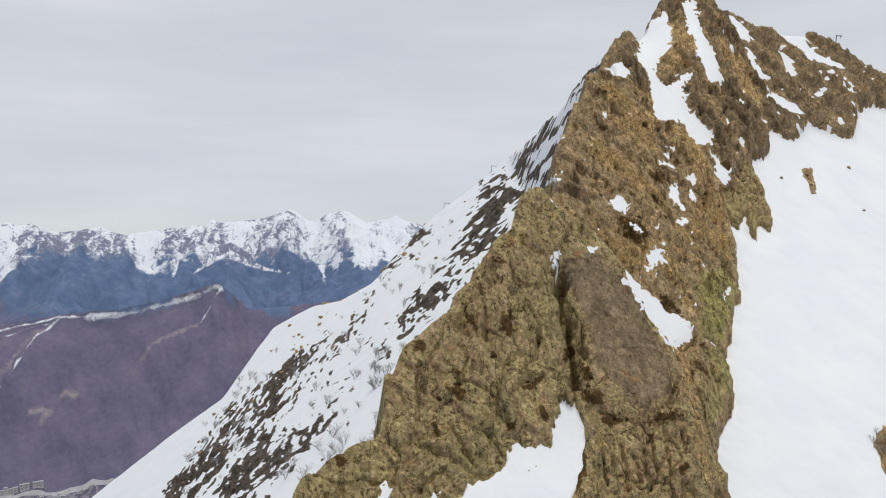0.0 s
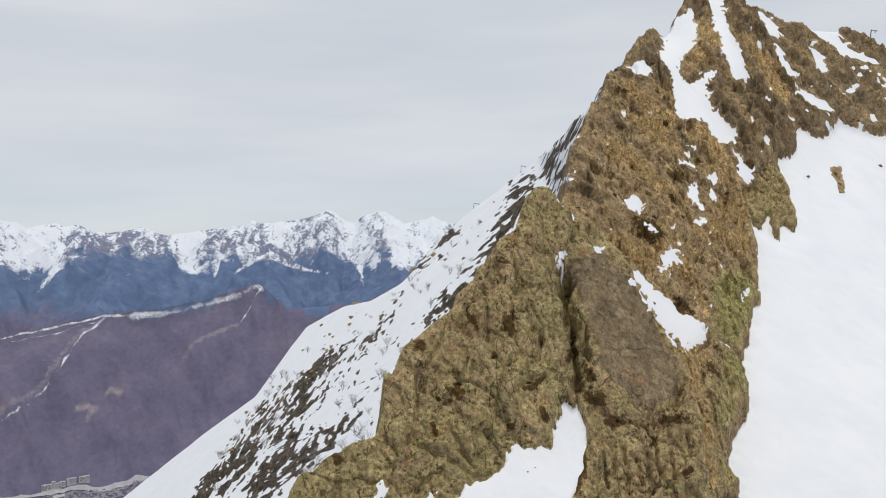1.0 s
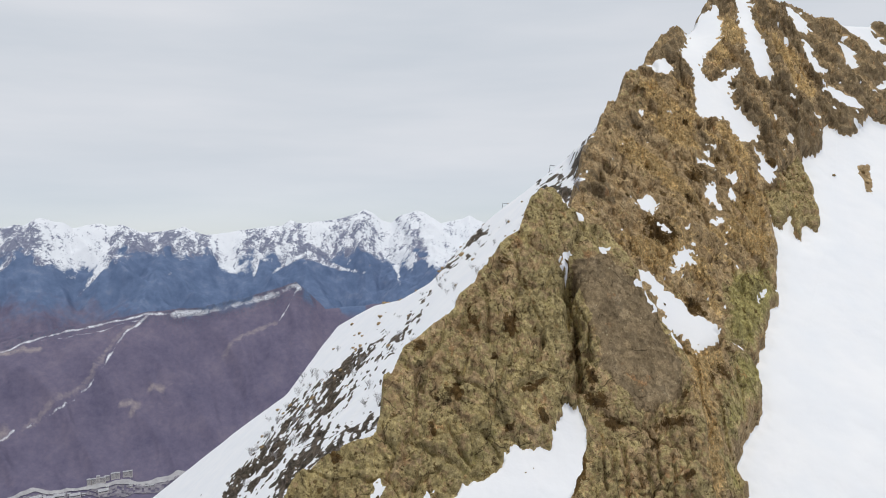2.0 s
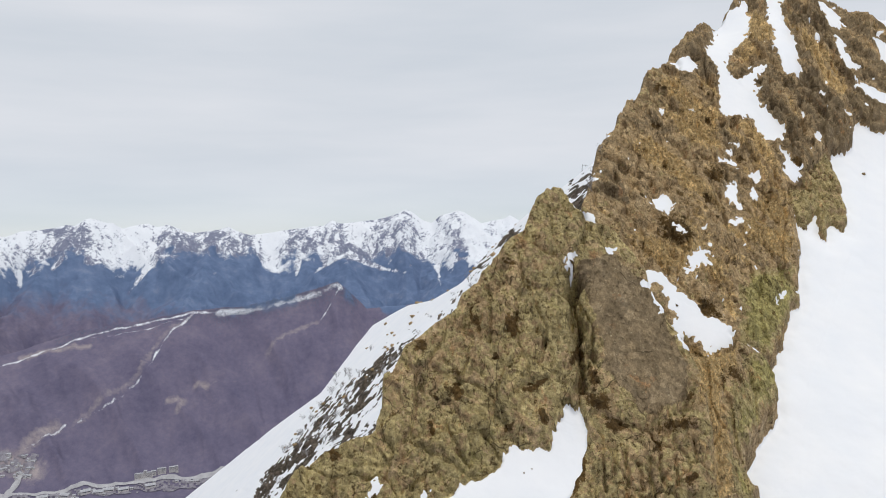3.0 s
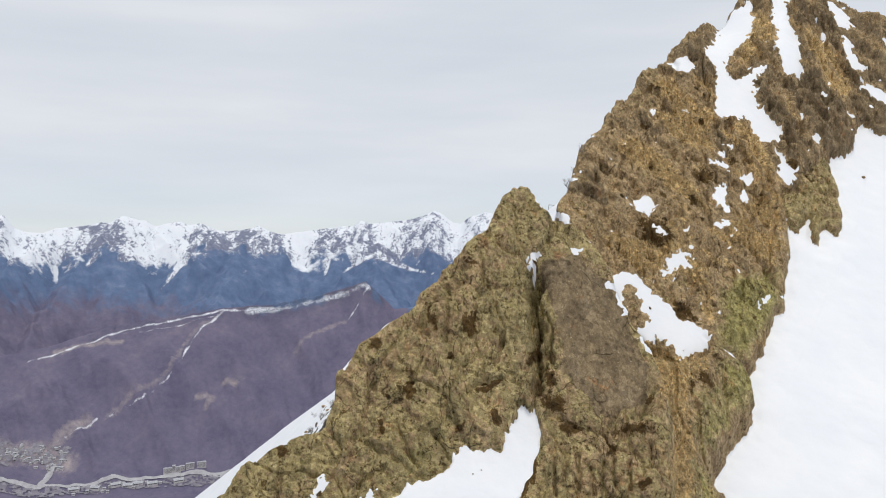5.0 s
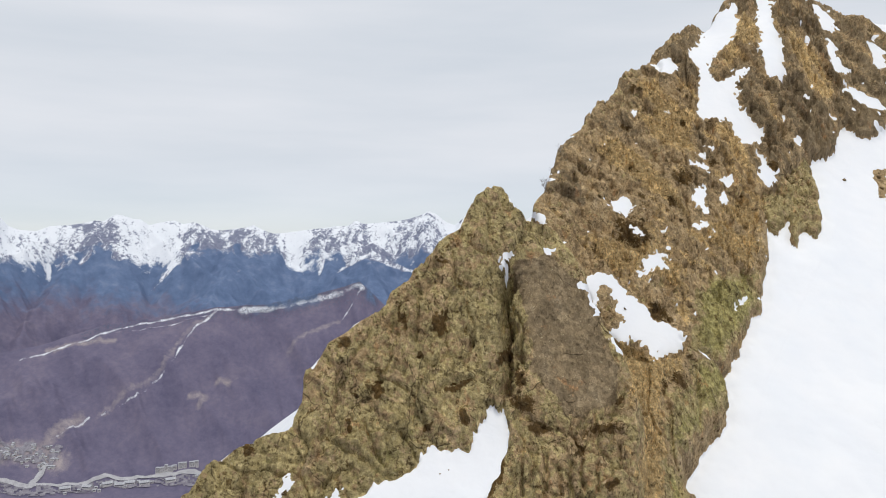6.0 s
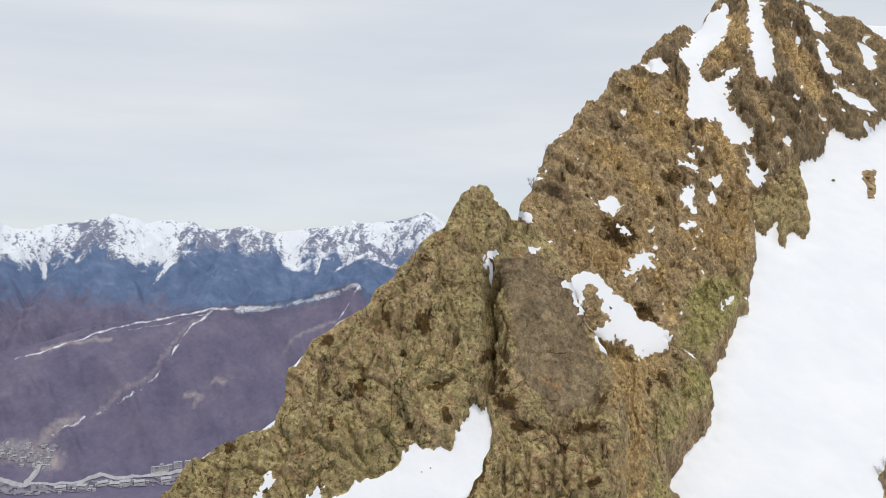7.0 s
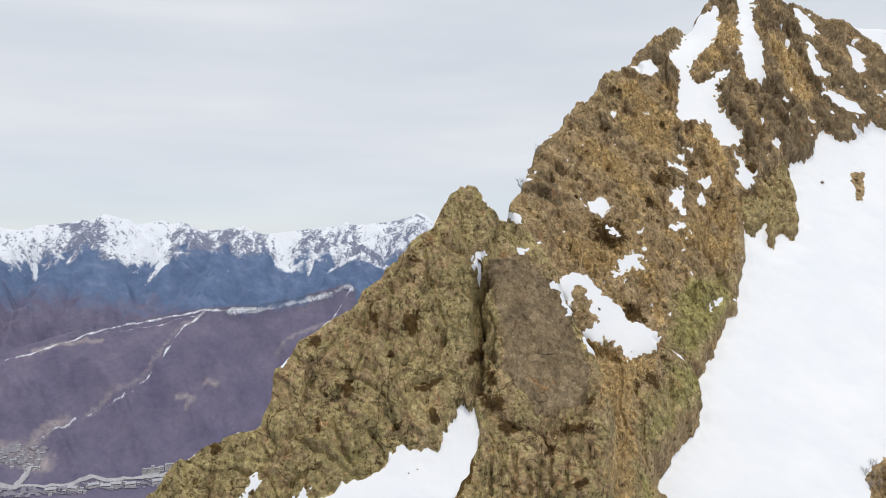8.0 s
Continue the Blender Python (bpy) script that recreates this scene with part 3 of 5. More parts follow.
BANDS = {
    "band_0": [(-14.7, -5.1), (-22.7, -20.7), (-28.2, -27.9), (-32.6, -35.1), (-36.9, -39.3), (-47.5, -44.9), (-62.9, -52.7), (-66, -55.8)],
    "band_1": [(2.6, -9.2), (-7.1, -18.4), (-15.5, -25.3), (-19.4, -32.3), (-23.2, -35.9), (-30, -41.3), (-39, -47.8), (-46.2, -53.6), (-51.2, -58.3)],
    "band_2": [(-37.4, -31.5), (-49.8, -39.8), (-61.5, -49.1), (-72.8, -57), (-76, -63.5), (-60.6, -57.8), (-72.8, -66.2), (-79.6, -72)],
    "band_3": [(18.6, 19.5), (10.5, 5), (4, -6.6), (-3.9, -13.5), (-9.8, -21)],
    "band_4": [(26.8, 24.8), (16.6, 9.5), (8.1, -5)],
    "band_5": [(-3.2, 4.1), (-9.1, 0.5), (-14.2, -6.7), (-21.7, -18)],
}
DRIFTS = {
    "drift_0": [(-12.4, -18.5), (-17.8, -28.6), (-30.9, -36.4), (-39.1, -44.2)],
    "drift_1": [(4.2, 2), (-5.6, -7.5), (-14, -14)],
    "drift_2": [(-14.3, -31.2), (-18.1, -38.9), (-23.5, -45.3)],
    "drift_3": [(-45.3, -25.6), (-56.6, -37), (-67.5, -48)],
    "drift_4": [(-97.6, -72.7), (-109.5, -84.8)],
}
FISSURES = {
    "fissure_0": [(8.6, 0.2), (8.6, -1.3), (9, -2.6)],
    "fissure_1": [(9.7, 0.8), (10.9, -0.1), (12.3, -0.8)],
    "fissure_2": [(4.9, -8.5), (4.5, -9.2), (4.1, -9.7)],
    "fissure_3": [(8.5, -10.8), (9.3, -10.4), (10, -10)],
    "fissure_4": [(7.6, -15.5), (7, -14.1), (5.6, -13)],
    "fissure_5": [(0.8, -16.9), (1.9, -16.3), (3, -15.6)],
    "fissure_6": [(5.9, -2.6), (6.6, -4.8), (6.4, -6.7)],
    "fissure_7": [(10.2, -4.2), (10.9, -6.1), (10.6, -8.2)],
    "fissure_8": [(3.5, -12.7), (4.1, -14.6), (5.4, -15.7)],
    "fissure_9": [(15.1, -14.5), (15.3, -16.1), (15.3, -17.7)],
    "fissure_10": [(16.8, -14.9), (17, -16.4), (16.9, -18.2)],
    "fissure_11": [(18.7, -15.6), (18.7, -17), (18.9, -18.2)],
    "fissure_12": [(19.5, -15.6), (19.7, -17.9)],
    "fissure_13": [(20.8, -15.7), (20.8, -17.9)],
    "fissure_14": [(22.5, -14.7), (22.4, -16)],
    "fissure_15": [(16, -14.9), (16.1, -16.9)],
    "fissure_16": [(13.6, -5.5), (14, -7.4), (14.9, -8.4)],
    "fissure_17": [(17.7, -15.8), (18, -17.6)],
    "ledge_groove": [(28.9, -8.5), (30.3, -9.4), (31.6, -10.3), (33.8, -11.5)],
    "buttress_crack": [(26.5, -12.4), (27, -14.2), (27.2, -16.7), (27.6, -19.2), (27.9, -20.8)],
}
OUTCROP = [(48.8, -21.4), (50.3, -20.4), (53.9, -20), (54.1, -24.1), (48.4, -25.9), (48.5, -23.3)]
OUTCROP_SHRUBS = [(48.9, -21.4), (49.9, -21), (49.9, -21.8), (49, -22.2), (50, -22.6), (50.6, -21.5)]
SADDLE_SNOW = [(12.7, 5.6), (13.4, 5.2), (14.4, 4.3), (15.3, 3.5), (15.7, 2.6), (14.8, 3), (13.9, 3.8), (13.2, 4.6)]
CREVICE = [(13.1, -1.2), (12.7, -1.9), (13.2, -2.2), (12.8, -2.6), (13.7, -4), (12.7, -4.8), (14, -6), (14.2, -6.7), (13.3, -7.3), (14.6, -8.8), (14, -9.2), (15.2, -9.7), (13.5, -2.9), (12.8, -4), (13.4, -4.7), (13.1, -5.6), (14.4, -5.4), (13.6, -6.6), (14.7, -7.1), (13.9, -7.9), (13.2, -8.7), (15.1, -8.4), (13.7, -9.6), (14.3, -9.9), (14.8, -10.8), (16.1, -12.1), (14.1, -11.2)]
# rows and columns are closest together where the rock stands
vs = np.concatenate([np.linspace(14, 25.5, 20), 26 * (115 / 26) ** np.linspace(0, 1, 750, endpoint=False), 115 * (265 / 115) ** np.linspace(0, 1, 310)])
ROWS, COLS = len(vs), 920
gv = np.repeat(vs[:, None], COLS, 1)
gs = np.linspace(0, 1, COLS)
rock_left = np.interp(vs, [15, 30, 50, 65, 90, 120, 175, 200], [-14, -13, -11, -5, 4, 18, 36, 40])
rock_right = np.interp(vs, [15, 30, 40, 60, 90, 120, 175], [18, 24, 32, 38, 52, 62, 64])
share_left, share_rock = np.interp(vs, [75, 130], [0.13, 0.50]), np.interp(vs, [75, 130], [0.70, 0.34])
gx = np.stack([np.interp(gs, [0, p, p + q, 1], [-(4 + 0.92 * v), lo, hi, 38 + 0.55 * v])
               for v, lo, hi, p, q in zip(vs, rock_left, rock_right, share_left, share_rock)])
# the sheet is raised along (0, -0.6, 0.8) over the plane of x and v
warp_a, warp_b = fbm(gx * 0.5, gv * 0.5, 4, 11), fbm(gx * 0.5, gv * 0.5, 4, 31)
jag = fbm(gx * 1.6, gv * 1.6, 4, 51)
nick = fbm(gx * 0.9, gv * 0.9, 2, 53)
levels, rims, moat = {}, [], 0.0
for key, (a, b, c) in FACES.items():
    w = ((0.8 - 0.6 * c) * gv - a - b * gx) / (0.6 + 0.8 * c)
    if key == "upper_crag":
        a, b, c = UPPER_BEND
        w = np.minimum(w, ((0.8 - 0.6 * c) * gv - a - b * gx) / (0.6 + 0.8 * c))
    z = 0.6 * gv + 0.8 * w
    rock = key not in ("snow_flank", "crest_flank", "snowfield", "gully_snow")
    if key == "summit_crag":          # a rib between the gullies, the left shoulder set back
        w = w + 3.0 * np.exp(-((gx - 47) / 6) ** 2 - ((z - 27) / 9) ** 2) + 1.8 * np.exp(-((gx - 53) / 5) ** 2 - ((z - 40) / 6) ** 2)
        w = w - 3.0 * np.exp(-((gx - 38) / 5) ** 2 - ((z - 40) / 8) ** 2)
    rough = 0.6 if key == "summit_crag" else 0.35 if rock else 0.8 if key == "gully_snow" else 0.15
    sd = outside(gx + warp_a * rough, z + warp_b * rough, OUTLINES[key])
    sd = sd + (0.22 * nick if rock else 0.5 * jag + 0.4 * nick if key == "gully_snow" else 0)
    if key == "left_slab":          # its foot ends in fingers
        sd = sd - (1.3 * fbm(gx * 0.8 + 0.25 * z, z * 0.2, 4, 155, 0.6) + 0.4 * jag) * step(-z, 8.5, 11) * (gx > 1)
    fall = {"snow_flank": 5.0, "snowfield": 6.0, "crest_flank": 6.0, "gully_snow": 3.0}.get(key, 5.0)
    drop = np.where(sd > 0, sd * fall, 0) + 0.35 * np.exp(-np.abs(np.minimum(sd, 0)) / 0.8) * (sd < 0) * rock + 0.35 * (sd >= 0) * rock
    rims.append(np.minimum(sd, 0) if rock else np.full(gx.shape, -9.0))
    levels[key] = w - drop - 300 * (sd > 0.4) * (key == "crest_flank")
    if key in ("tooth_rock", "upper_crag", "right_block"):
        moat = np.maximum(moat, np.exp(-(np.maximum(sd, 0) / 1.3) ** 2))
levels["snowfield"] = levels["snowfield"] - 0.4 * moat          # the snow has shrunk back from the warm rock
keys = list(FACES)
stack = np.stack([levels[k] for k in keys])
owner = stack.argmax(0)
gw = stack.max(0)
gz = 0.6 * gv + 0.8 * gw
rim_of = np.take_along_axis(np.stack(rims), owner[None], 0)[0]
del stack, levels, rims


def owned(key):
    return owner == keys.index(key)


# snow cover: 1 where snow lies
snowy = np.zeros(gx.shape)
crumb_a, crumb_b = fbm(gx * 2.6, gz * 2.6, 3, 61, 0.6), fbm(gx * 2.6, gz * 2.6, 3, 65, 0.6)
crumb_c = fbm(gx * 5.5, gz * 5.5, 2, 69, 0.7)
px, pz = gx + 0.34 * warp_a + 0.35 * jag + 0.32 * crumb_a + 0.25 * crumb_c, gz + 0.34 * warp_b - 0.35 * jag + 0.32 * crumb_b - 0.25 * crumb_c
patchy = fbm(gx * 0.30, gz * 0.30, 5, 71, 0.6)
for key in ("snow_flank", "crest_flank", "snowfield", "gully_snow"):
    snowy[owned(key)] = 1
for key in PATCHES:
    if key == "snow_island":
        continue
    big = 1.7 if key.startswith("couloir") else 0.4 if key == "ledge_strip" else 1.15
    here = outside(gx + (px - gx) * big, gz + (pz - gz) * big, PATCHES[key]) < 0
    snowy[(owned("upper_crag") | owned("summit_crag") | owned("tooth_rock") | owned("centre_slab") | (owned("right_block") if key == "ledge_strip" else owned("left_slab") & key.startswith("wedge"))) & here] = 1
streaks = fbm(gx * 0.35 + gz * 0.12, gz * 0.10, 5, 91, 0.65)
rocky = (outside(px, pz, PATCHES["snow_island"]) < 0) | (outside(px, pz, OUTCROP) < 0)
snowy[owned("snowfield") & rocky] = 0
# bare strips on the steep flank run down the fall line
along, across = gx * 0.75 + gz * 0.66, -gx * 0.66 + gz * 0.75
strips = 0.8 * fbm(along * 0.06, across * 0.22, 6, 111, 0.68) + 0.6 * fbm(along * 0.3, across * 0.5, 4, 131, 0.62)
band = np.maximum.reduce([np.exp(-(beside(gx + 3 * warp_a, gz + 3 * warp_b, line) / 5.0) ** 2) for line in BANDS.values()])
drift = np.maximum.reduce([np.exp(-(beside(gx, gz, line) / 4.5) ** 2) for line in DRIFTS.values()])
specks = fbm(gx * 0.55, gz * 0.7, 4, 141, 0.6)
low = fbm(gx * 0.045 + 3.3, gz * 0.06, 3, 145)
crown = step(outside(gx, gz, OUTLINES["snow_flank"]), -16, -3)          # deep drift under the skyline
fine = fbm(along * 0.44, across * 0.95, 5, 147, 0.80)
grit = fbm(gx * 1.3, gz * 1.4, 4, 143, 0.75)
rise = step(gx, -16, 6)          # the upper end is rockier
bare = 0.26 * strips + 0.52 * fine + 0.40 * grit + 0.12 * low + 0.60 * band + 0.06 * rise - 0.22 * crown - 0.30 * drift
snowy[owned("snow_flank") & ((bare > 0.41) | (0.5 * specks + 0.5 * grit + 0.3 * fine + 0.30 * band - 0.1 * crown - 0.1 * drift > 0.44))] = 0
scraps = fbm(along * 0.7, across * 2.0, 5, 149, 0.75)
snowy[owned("crest_flank") & (0.8 * scraps + 0.2 * specks + 0.9 * grit > -0.02)] = 0
snowy[(owned("left_slab") | owned("centre_slab")) & (outside(gx + 1.1 * (px - gx), gz + 1.1 * (pz - gz), NOTCH_SNOW) < 0)] = 1
snowy[(owned("left_slab") | owned("centre_slab") | owned("upper_crag")) & (outside(px, pz, SADDLE_SNOW) < 0)] = 1
bits = fbm(gx * 0.7, gz * 0.9, 3, 151)
snowy[owned("summit_crag") & (gz > 8) & (bits + 0.5 * streaks > np.interp(gx, [42, 58, 70], [0.75, 0.56, 0.44]))] = 1
edge = outside(gx, gz, OUTLINES["left_slab"])
snowy[owned("left_slab") & (edge > -0.30 - 0.2 * warp_a) & (gx < np.interp(gz, [-20, 6], [-2, 12])) & (fbm(gx * 0.35, gz * 0.35, 3, 153) > 0.22)] = 1
snowy[owned("upper_crag") & (bits + 0.4 * crumb_a > 0.72)] = 1

# relief
gy = 0.8 * gv - 0.6 * gw
tall = 0.50 * gz + 0.28 * gy + gx * 0.12
wx, wt = gx + 0.5 * warp_a, tall + 0.4 * warp_b
big_f, big_e = facets(wx * 0.20, wt * 0.34, 201)
mid_f, mid_e = facets(wx * 0.55, wt * 0.75, 211)
small_f, small_e = facets(wx * 1.5, wt * 1.9, 221)
relief = 0.62 * big_f + 0.40 * mid_f + 0.17 * small_f
relief -= 0.55 * (1 - step(big_e, 0.0, 0.07)) + 0.30 * (1 - step(mid_e, 0.0, 0.10)) * step(fbm(gx * 0.3, gv * 0.3, 2, 225), -0.3, 0.3)
relief += 0.20 * ridged(wx * 0.9, wt * 0.55, 5, 231, 0.55) + 0.13 * fbm(gx * 2.4, gv * 2.1, 4, 241, 0.65)
ledge = (gz + 0.35 * gx) / 1.1 + 0.9 * fbm(gx * 0.25, gz * 0.25, 4, 247)
relief += 0.30 * (np.mod(ledge, 1.0) - 0.5) * step(fbm(gx * 0.18, gz * 0.18, 2, 248), -0.35, 0.25)
strata = (gz + 0.8 * gx) / 1.5 + 0.8 * fbm(gx * 0.22, gz * 0.22, 4, 243)
relief += 0.65 * (np.mod(strata, 1.0) ** 2 - 0.33) * owned("upper_crag") * step(fbm(gx * 0.15, gz * 0.15, 2, 244), -0.5, 0.2)
fluted = owned("tooth_rock") | owned("right_block") | (owned("upper_crag") & (gx > 33)) | owned("summit_crag")
relief += 0.34 * ridged(wx * 1.1 + 0.15 * gz, gz * 0.16, 4, 249, 0.6) * fluted
relief += 0.60 * ridged(wx * 0.7 + 0.45 * gz, gz * 0.10, 3, 259, 0.6) * (owned("summit_crag") | owned("snowfield"))
relief += 0.10 * ridged(wx * 3.4, wt * 3.6, 3, 250, 0.6) + 0.05 * fbm(gx * 7, gv * 6, 2, 252)
relief -= 0.9 * step(fbm(wx * 0.45, wt * 0.6, 3, 245), 0.42, 0.6)          # dark hollows
size = np.clip(gv / 60, 1, 2.4)
slab = (owned("centre_slab") | owned("right_block")) * step(-outside(gx + 0.8 * warp_a, gz + 0.8 * warp_b, SLAB), -0.5, 0.8)


def blurred(f):
    f = np.pad(f, 1, mode="edge")
    f = (f[:-2] + 2 * f[1:-1] + f[2:]) / 4
    return (f[:, :-2] + 2 * f[:, 1:-1] + f[:, 2:]) / 4


rim = snowy.copy()
for _ in range(12):
    rim = blurred(rim)
relief *= np.where(snowy > 0.5, 0, 1) * size * (1 - 0.86 * slab) * np.clip(1 - 2.2 * rim, 0, 1)
for line in FISSURES.values():
    far = beside(gx + 0.35 * warp_a + 0.12 * jag, gz + 0.35 * warp_b, line)
    relief -= (0.75 + 0.4 * jag) * np.exp(-(far / (0.13 + 0.06 * nick)) ** 2) * (owned("left_slab") | owned("centre_slab") | owned("right_block") | owned("upper_crag"))
relief *= 1 - 0.68 * np.exp(rim_of / 1.1)          # rock edges are worn smooth
# the crack between pinnacle and slab
cleft = np.interp(gz, [-14, -10.8, -7.5, -2.6, 0.5, 3], [13.8, 13.5, 13.6, 13.0, 13.35, 13.6]) + 0.7 * warp_a + 0.30 * jag + 0.12 * crumb_a
wide = np.maximum(0.27 + 0.26 * fbm(gx * 0.1, gz * 0.9, 3, 255) + 0.16 * step(gz, -5, -3), 0.10)
fork = cleft + 0.55 + 0.10 * (-2.5 - gz) * (gz < -2.5) + 0.3 * jag
depth = (2.2 + 2.6 * step(gz, -7, -4)) * np.exp(-((gx - cleft) / wide) ** 2) + 1.5 * np.exp(-((gx - fork) / 0.16) ** 2) * step(gz, -9.5, -8) * (gz < -2.0)
depth += 1.2 * step(fbm(gx * 1.1, gz * 1.0, 3, 257), 0.10, 0.22) * np.exp(-((gx - cleft - 0.3) / 0.9) ** 2)
relief -= depth * step(gz, -11.5, -10) * (1 - step(gz, -1.9, -1.2)) * (owned("left_slab") | owned("centre_slab"))
soft = 0.25 * fbm(gx * 0.12, gv * 0.12, 3, 251) + 0.05 * fbm(gx * 0.8, gv * 0.8, 3, 261)
lift = np.where(snowy > 0.5, np.where(rim_of > -8.9, 0.2 * soft + 0.03, soft + 0.12), 0) * np.where(owned("left_slab"), 0.2, 1)
gw = gw + 0.92 * relief + lift
for k in range(6):
    soft_w = blurred(gw)
    gw = np.where(snowy > 0.5, soft_w, 0.8 * gw + 0.2 * soft_w if k < 2 else gw)
gy, gz = 0.8 * gv - 0.6 * gw, 0.6 * gv + 0.8 * gw
hill_co = np.stack([gx, gy, gz], -1).reshape(-1, 3)

# what grows on the rock: dry grass, lichen, bare grey slab
def inside(regions, soft):
    """1 well within any of the outlines, 0 well outside them."""
    near = np.zeros(gx.shape)
    for outline in regions.values():
        near = np.maximum(near, step(-outside(gx + 0.9 * warp_a + 0.4 * jag, gz + 0.9 * warp_b - 0.4 * jag, outline), -soft, soft))
    return near


turf_here, green = inside(TURFED, 1.2), inside(LICHENED, 1.0)
heath = np.zeros(gx.shape)
for sx, sz, half, tall_, tilt in HEATH_SLAB + HEATH_SHADE_PINNACLE + HEATH_CRAG:
    c, s_ = math.cos(radians(tilt)), math.sin(radians(tilt))
    ux, uz = gx - sx + 0.5 * warp_a + 0.25 * jag, gz - sz + 0.5 * warp_b - 0.25 * jag
    far = np.hypot((ux * c + uz * s_) / half, (uz * c - ux * s_) / tall_)
    heath = np.maximum(heath, np.clip(1.10 - 0.5 * far, 0, 1))
heath = np.where(owned("snow_flank"), 0, heath)
turfy = np.full(gx.shape, 0.10)
turfy[owned("upper_crag")] = 0.21
turfy[owned("right_block")] = 0.22
turfy[owned("summit_crag")] = 0.15
turfy[owned("tooth_rock")] = 0.26
slant = np.where(owned("summit_crag"), 1.6, 0.8)
slanted = fbm((gz + slant * gx) * 0.42 + 0.6 * warp_a, (slant * gz - gx) * 0.07, 4, 73, 0.6)
turfy = turfy + 0.55 * slanted * (owned("upper_crag") | owned("summit_crag")) + 0.40 * turf_here + 0.22 * patchy - 0.7 * green
lich = np.zeros(gx.shape)
lich[owned("left_slab")] = 0.64
lich[owned("right_block")] = 0.3
lich[owned("upper_crag")] = 0.2
lich[owned("centre_slab")] = 0.58
lich[owned("tooth_rock")] = 0.6
lich = lich + 0.7 * green + 0.3 * fbm(gx * 0.2, gz * 0.2, 3, 301)
grey = 0.9 * slab + 0.56 * owned("summit_crag") + 0.42 * owned("upper_crag") * step(fbm(gx * 0.12, gz * 0.12, 3, 305), -0.15, 0.25)
grey = (grey - 0.5 * slanted * (owned("upper_crag") | owned("summit_crag"))) * (1 - 0.7 * turf_here) * (1 - green)
zone = np.clip(np.stack([turfy, lich, grey, heath], -1).reshape(-1, 4), 0, 1)

quads = grid_quads(ROWS, COLS)
cover = blurred(snowy).reshape(-1)
on_snow = cover[quads] > 0.5
whose = owner.reshape(-1).copy()
q_owner = whose[quads[:, 0]]
mixed = on_snow.any(1) & ~on_snow.all(1)
q_snow = on_snow.all(1)
snow_keys = [k for k, key in enumerate(keys) if key != "tooth_rock"]
# along the rim of the snow each square is cut where snow and rock meet
cut_at, cut_co, cut_zone, cut_faces = {}, [], [], collections.defaultdict(list)


def cut_point(a, b):
    e = (a, b) if a < b else (b, a)
    if e not in cut_at:
        t = (0.5 - cover[e[0]]) / (cover[e[1]] - cover[e[0]])
        cut_at[e] = len(hill_co) + len(cut_co)
        cut_co.append(hill_co[e[0]] * (1 - t) + hill_co[e[1]] * t)
        cut_zone.append(zone[e[0]] * (1 - t) + zone[e[1]] * t)
    return cut_at[e]


for quad, flags in zip(quads[mixed].tolist(), on_snow[mixed].tolist()):
    faces = {True: [], False: []}
    for k in range(4):
        a, b = quad[k], quad[(k + 1) % 4]
        faces[flags[k]].append(a)
        if flags[k] != flags[(k + 1) % 4]:
            p = cut_point(a, b)
            faces[True].append(p)
            faces[False].append(p)
    for white in (True, False):
        if len(faces[white]) > 2:
            cut_faces[int(whose[quad[flags.index(white)]]), white].append(faces[white])
q_snow_owner = np.where(np.isin(q_owner, snow_keys), q_owner, keys.index("snowfield"))
q_rock_owner = np.where(q_owner == keys.index("gully_snow"), keys.index("left_slab"), q_owner)
for (k, white), faces in list(cut_faces.items()):
    other = keys.index("snowfield") if white and keys[k] == "tooth_rock" else keys.index("left_slab") if not white and keys[k] == "gully_snow" else k
    if other != k:
        cut_faces[other, white] = cut_faces[other, white] + faces
hill_co = np.concatenate([hill_co, np.array(cut_co)])
zone = np.concatenate([zone, np.array(cut_zone)])
SOLID = {
    "snow_flank": ("bare_ground", "brown earth and rock showing through steep snow", "rock"),
    "crest_flank": ("crest_rock", "dark rock breaking through snow along the crest", "rock"),
    "snowfield": ("summit_rock", "brown rocky ribs below the summit crest", "rock"),
    "tooth_rock": ("tooth_rock", "fluted yellow-green rock tooth hanging over the snowfield", "crag"),
    "summit_crag": ("summit_crag", "brown summit crag split by two snow gullies", "crag"),
    "upper_crag": ("upper_crag", "ochre grassy crag above the notch with snow patches", "crag"),
    "right_block": ("rock_buttress", "ochre and yellow-green lichened buttress beside the snowfield", "crag"),
    "centre_slab": ("rock_slab", "smooth grey-brown rock slab beside a dark crack", "crag"),
    "left_slab": ("rock_pinnacle", "olive lichen-covered rock pinnacle with a sharp edge", "crag"),
}
COVER = {
    "snow_flank": ("snow_slope", "steep white snow slope with shrubs and bare strips"),
    "crest_flank": ("crest_snow", "thin snow among rocks along the crest"),
    "snowfield": ("snowfield", "broad smooth white snowfield below the summit"),
    "summit_crag": ("snow_gully", "white snow gullies running down the summit crag"),
    "upper_crag": ("snow_patch", "white snow patches on the ochre crag"),
    "right_block": ("ledge_snow", "thin white snow ledge above the buttress"),
    "centre_slab": ("saddle_snow", "thin white snow along the rocky saddle"),
    "left_slab": ("notch_snow", "small white snow plug at the head of the crack"),
    "gully_snow": ("gully_snow", "white snow tongue below the rock crack"),
}
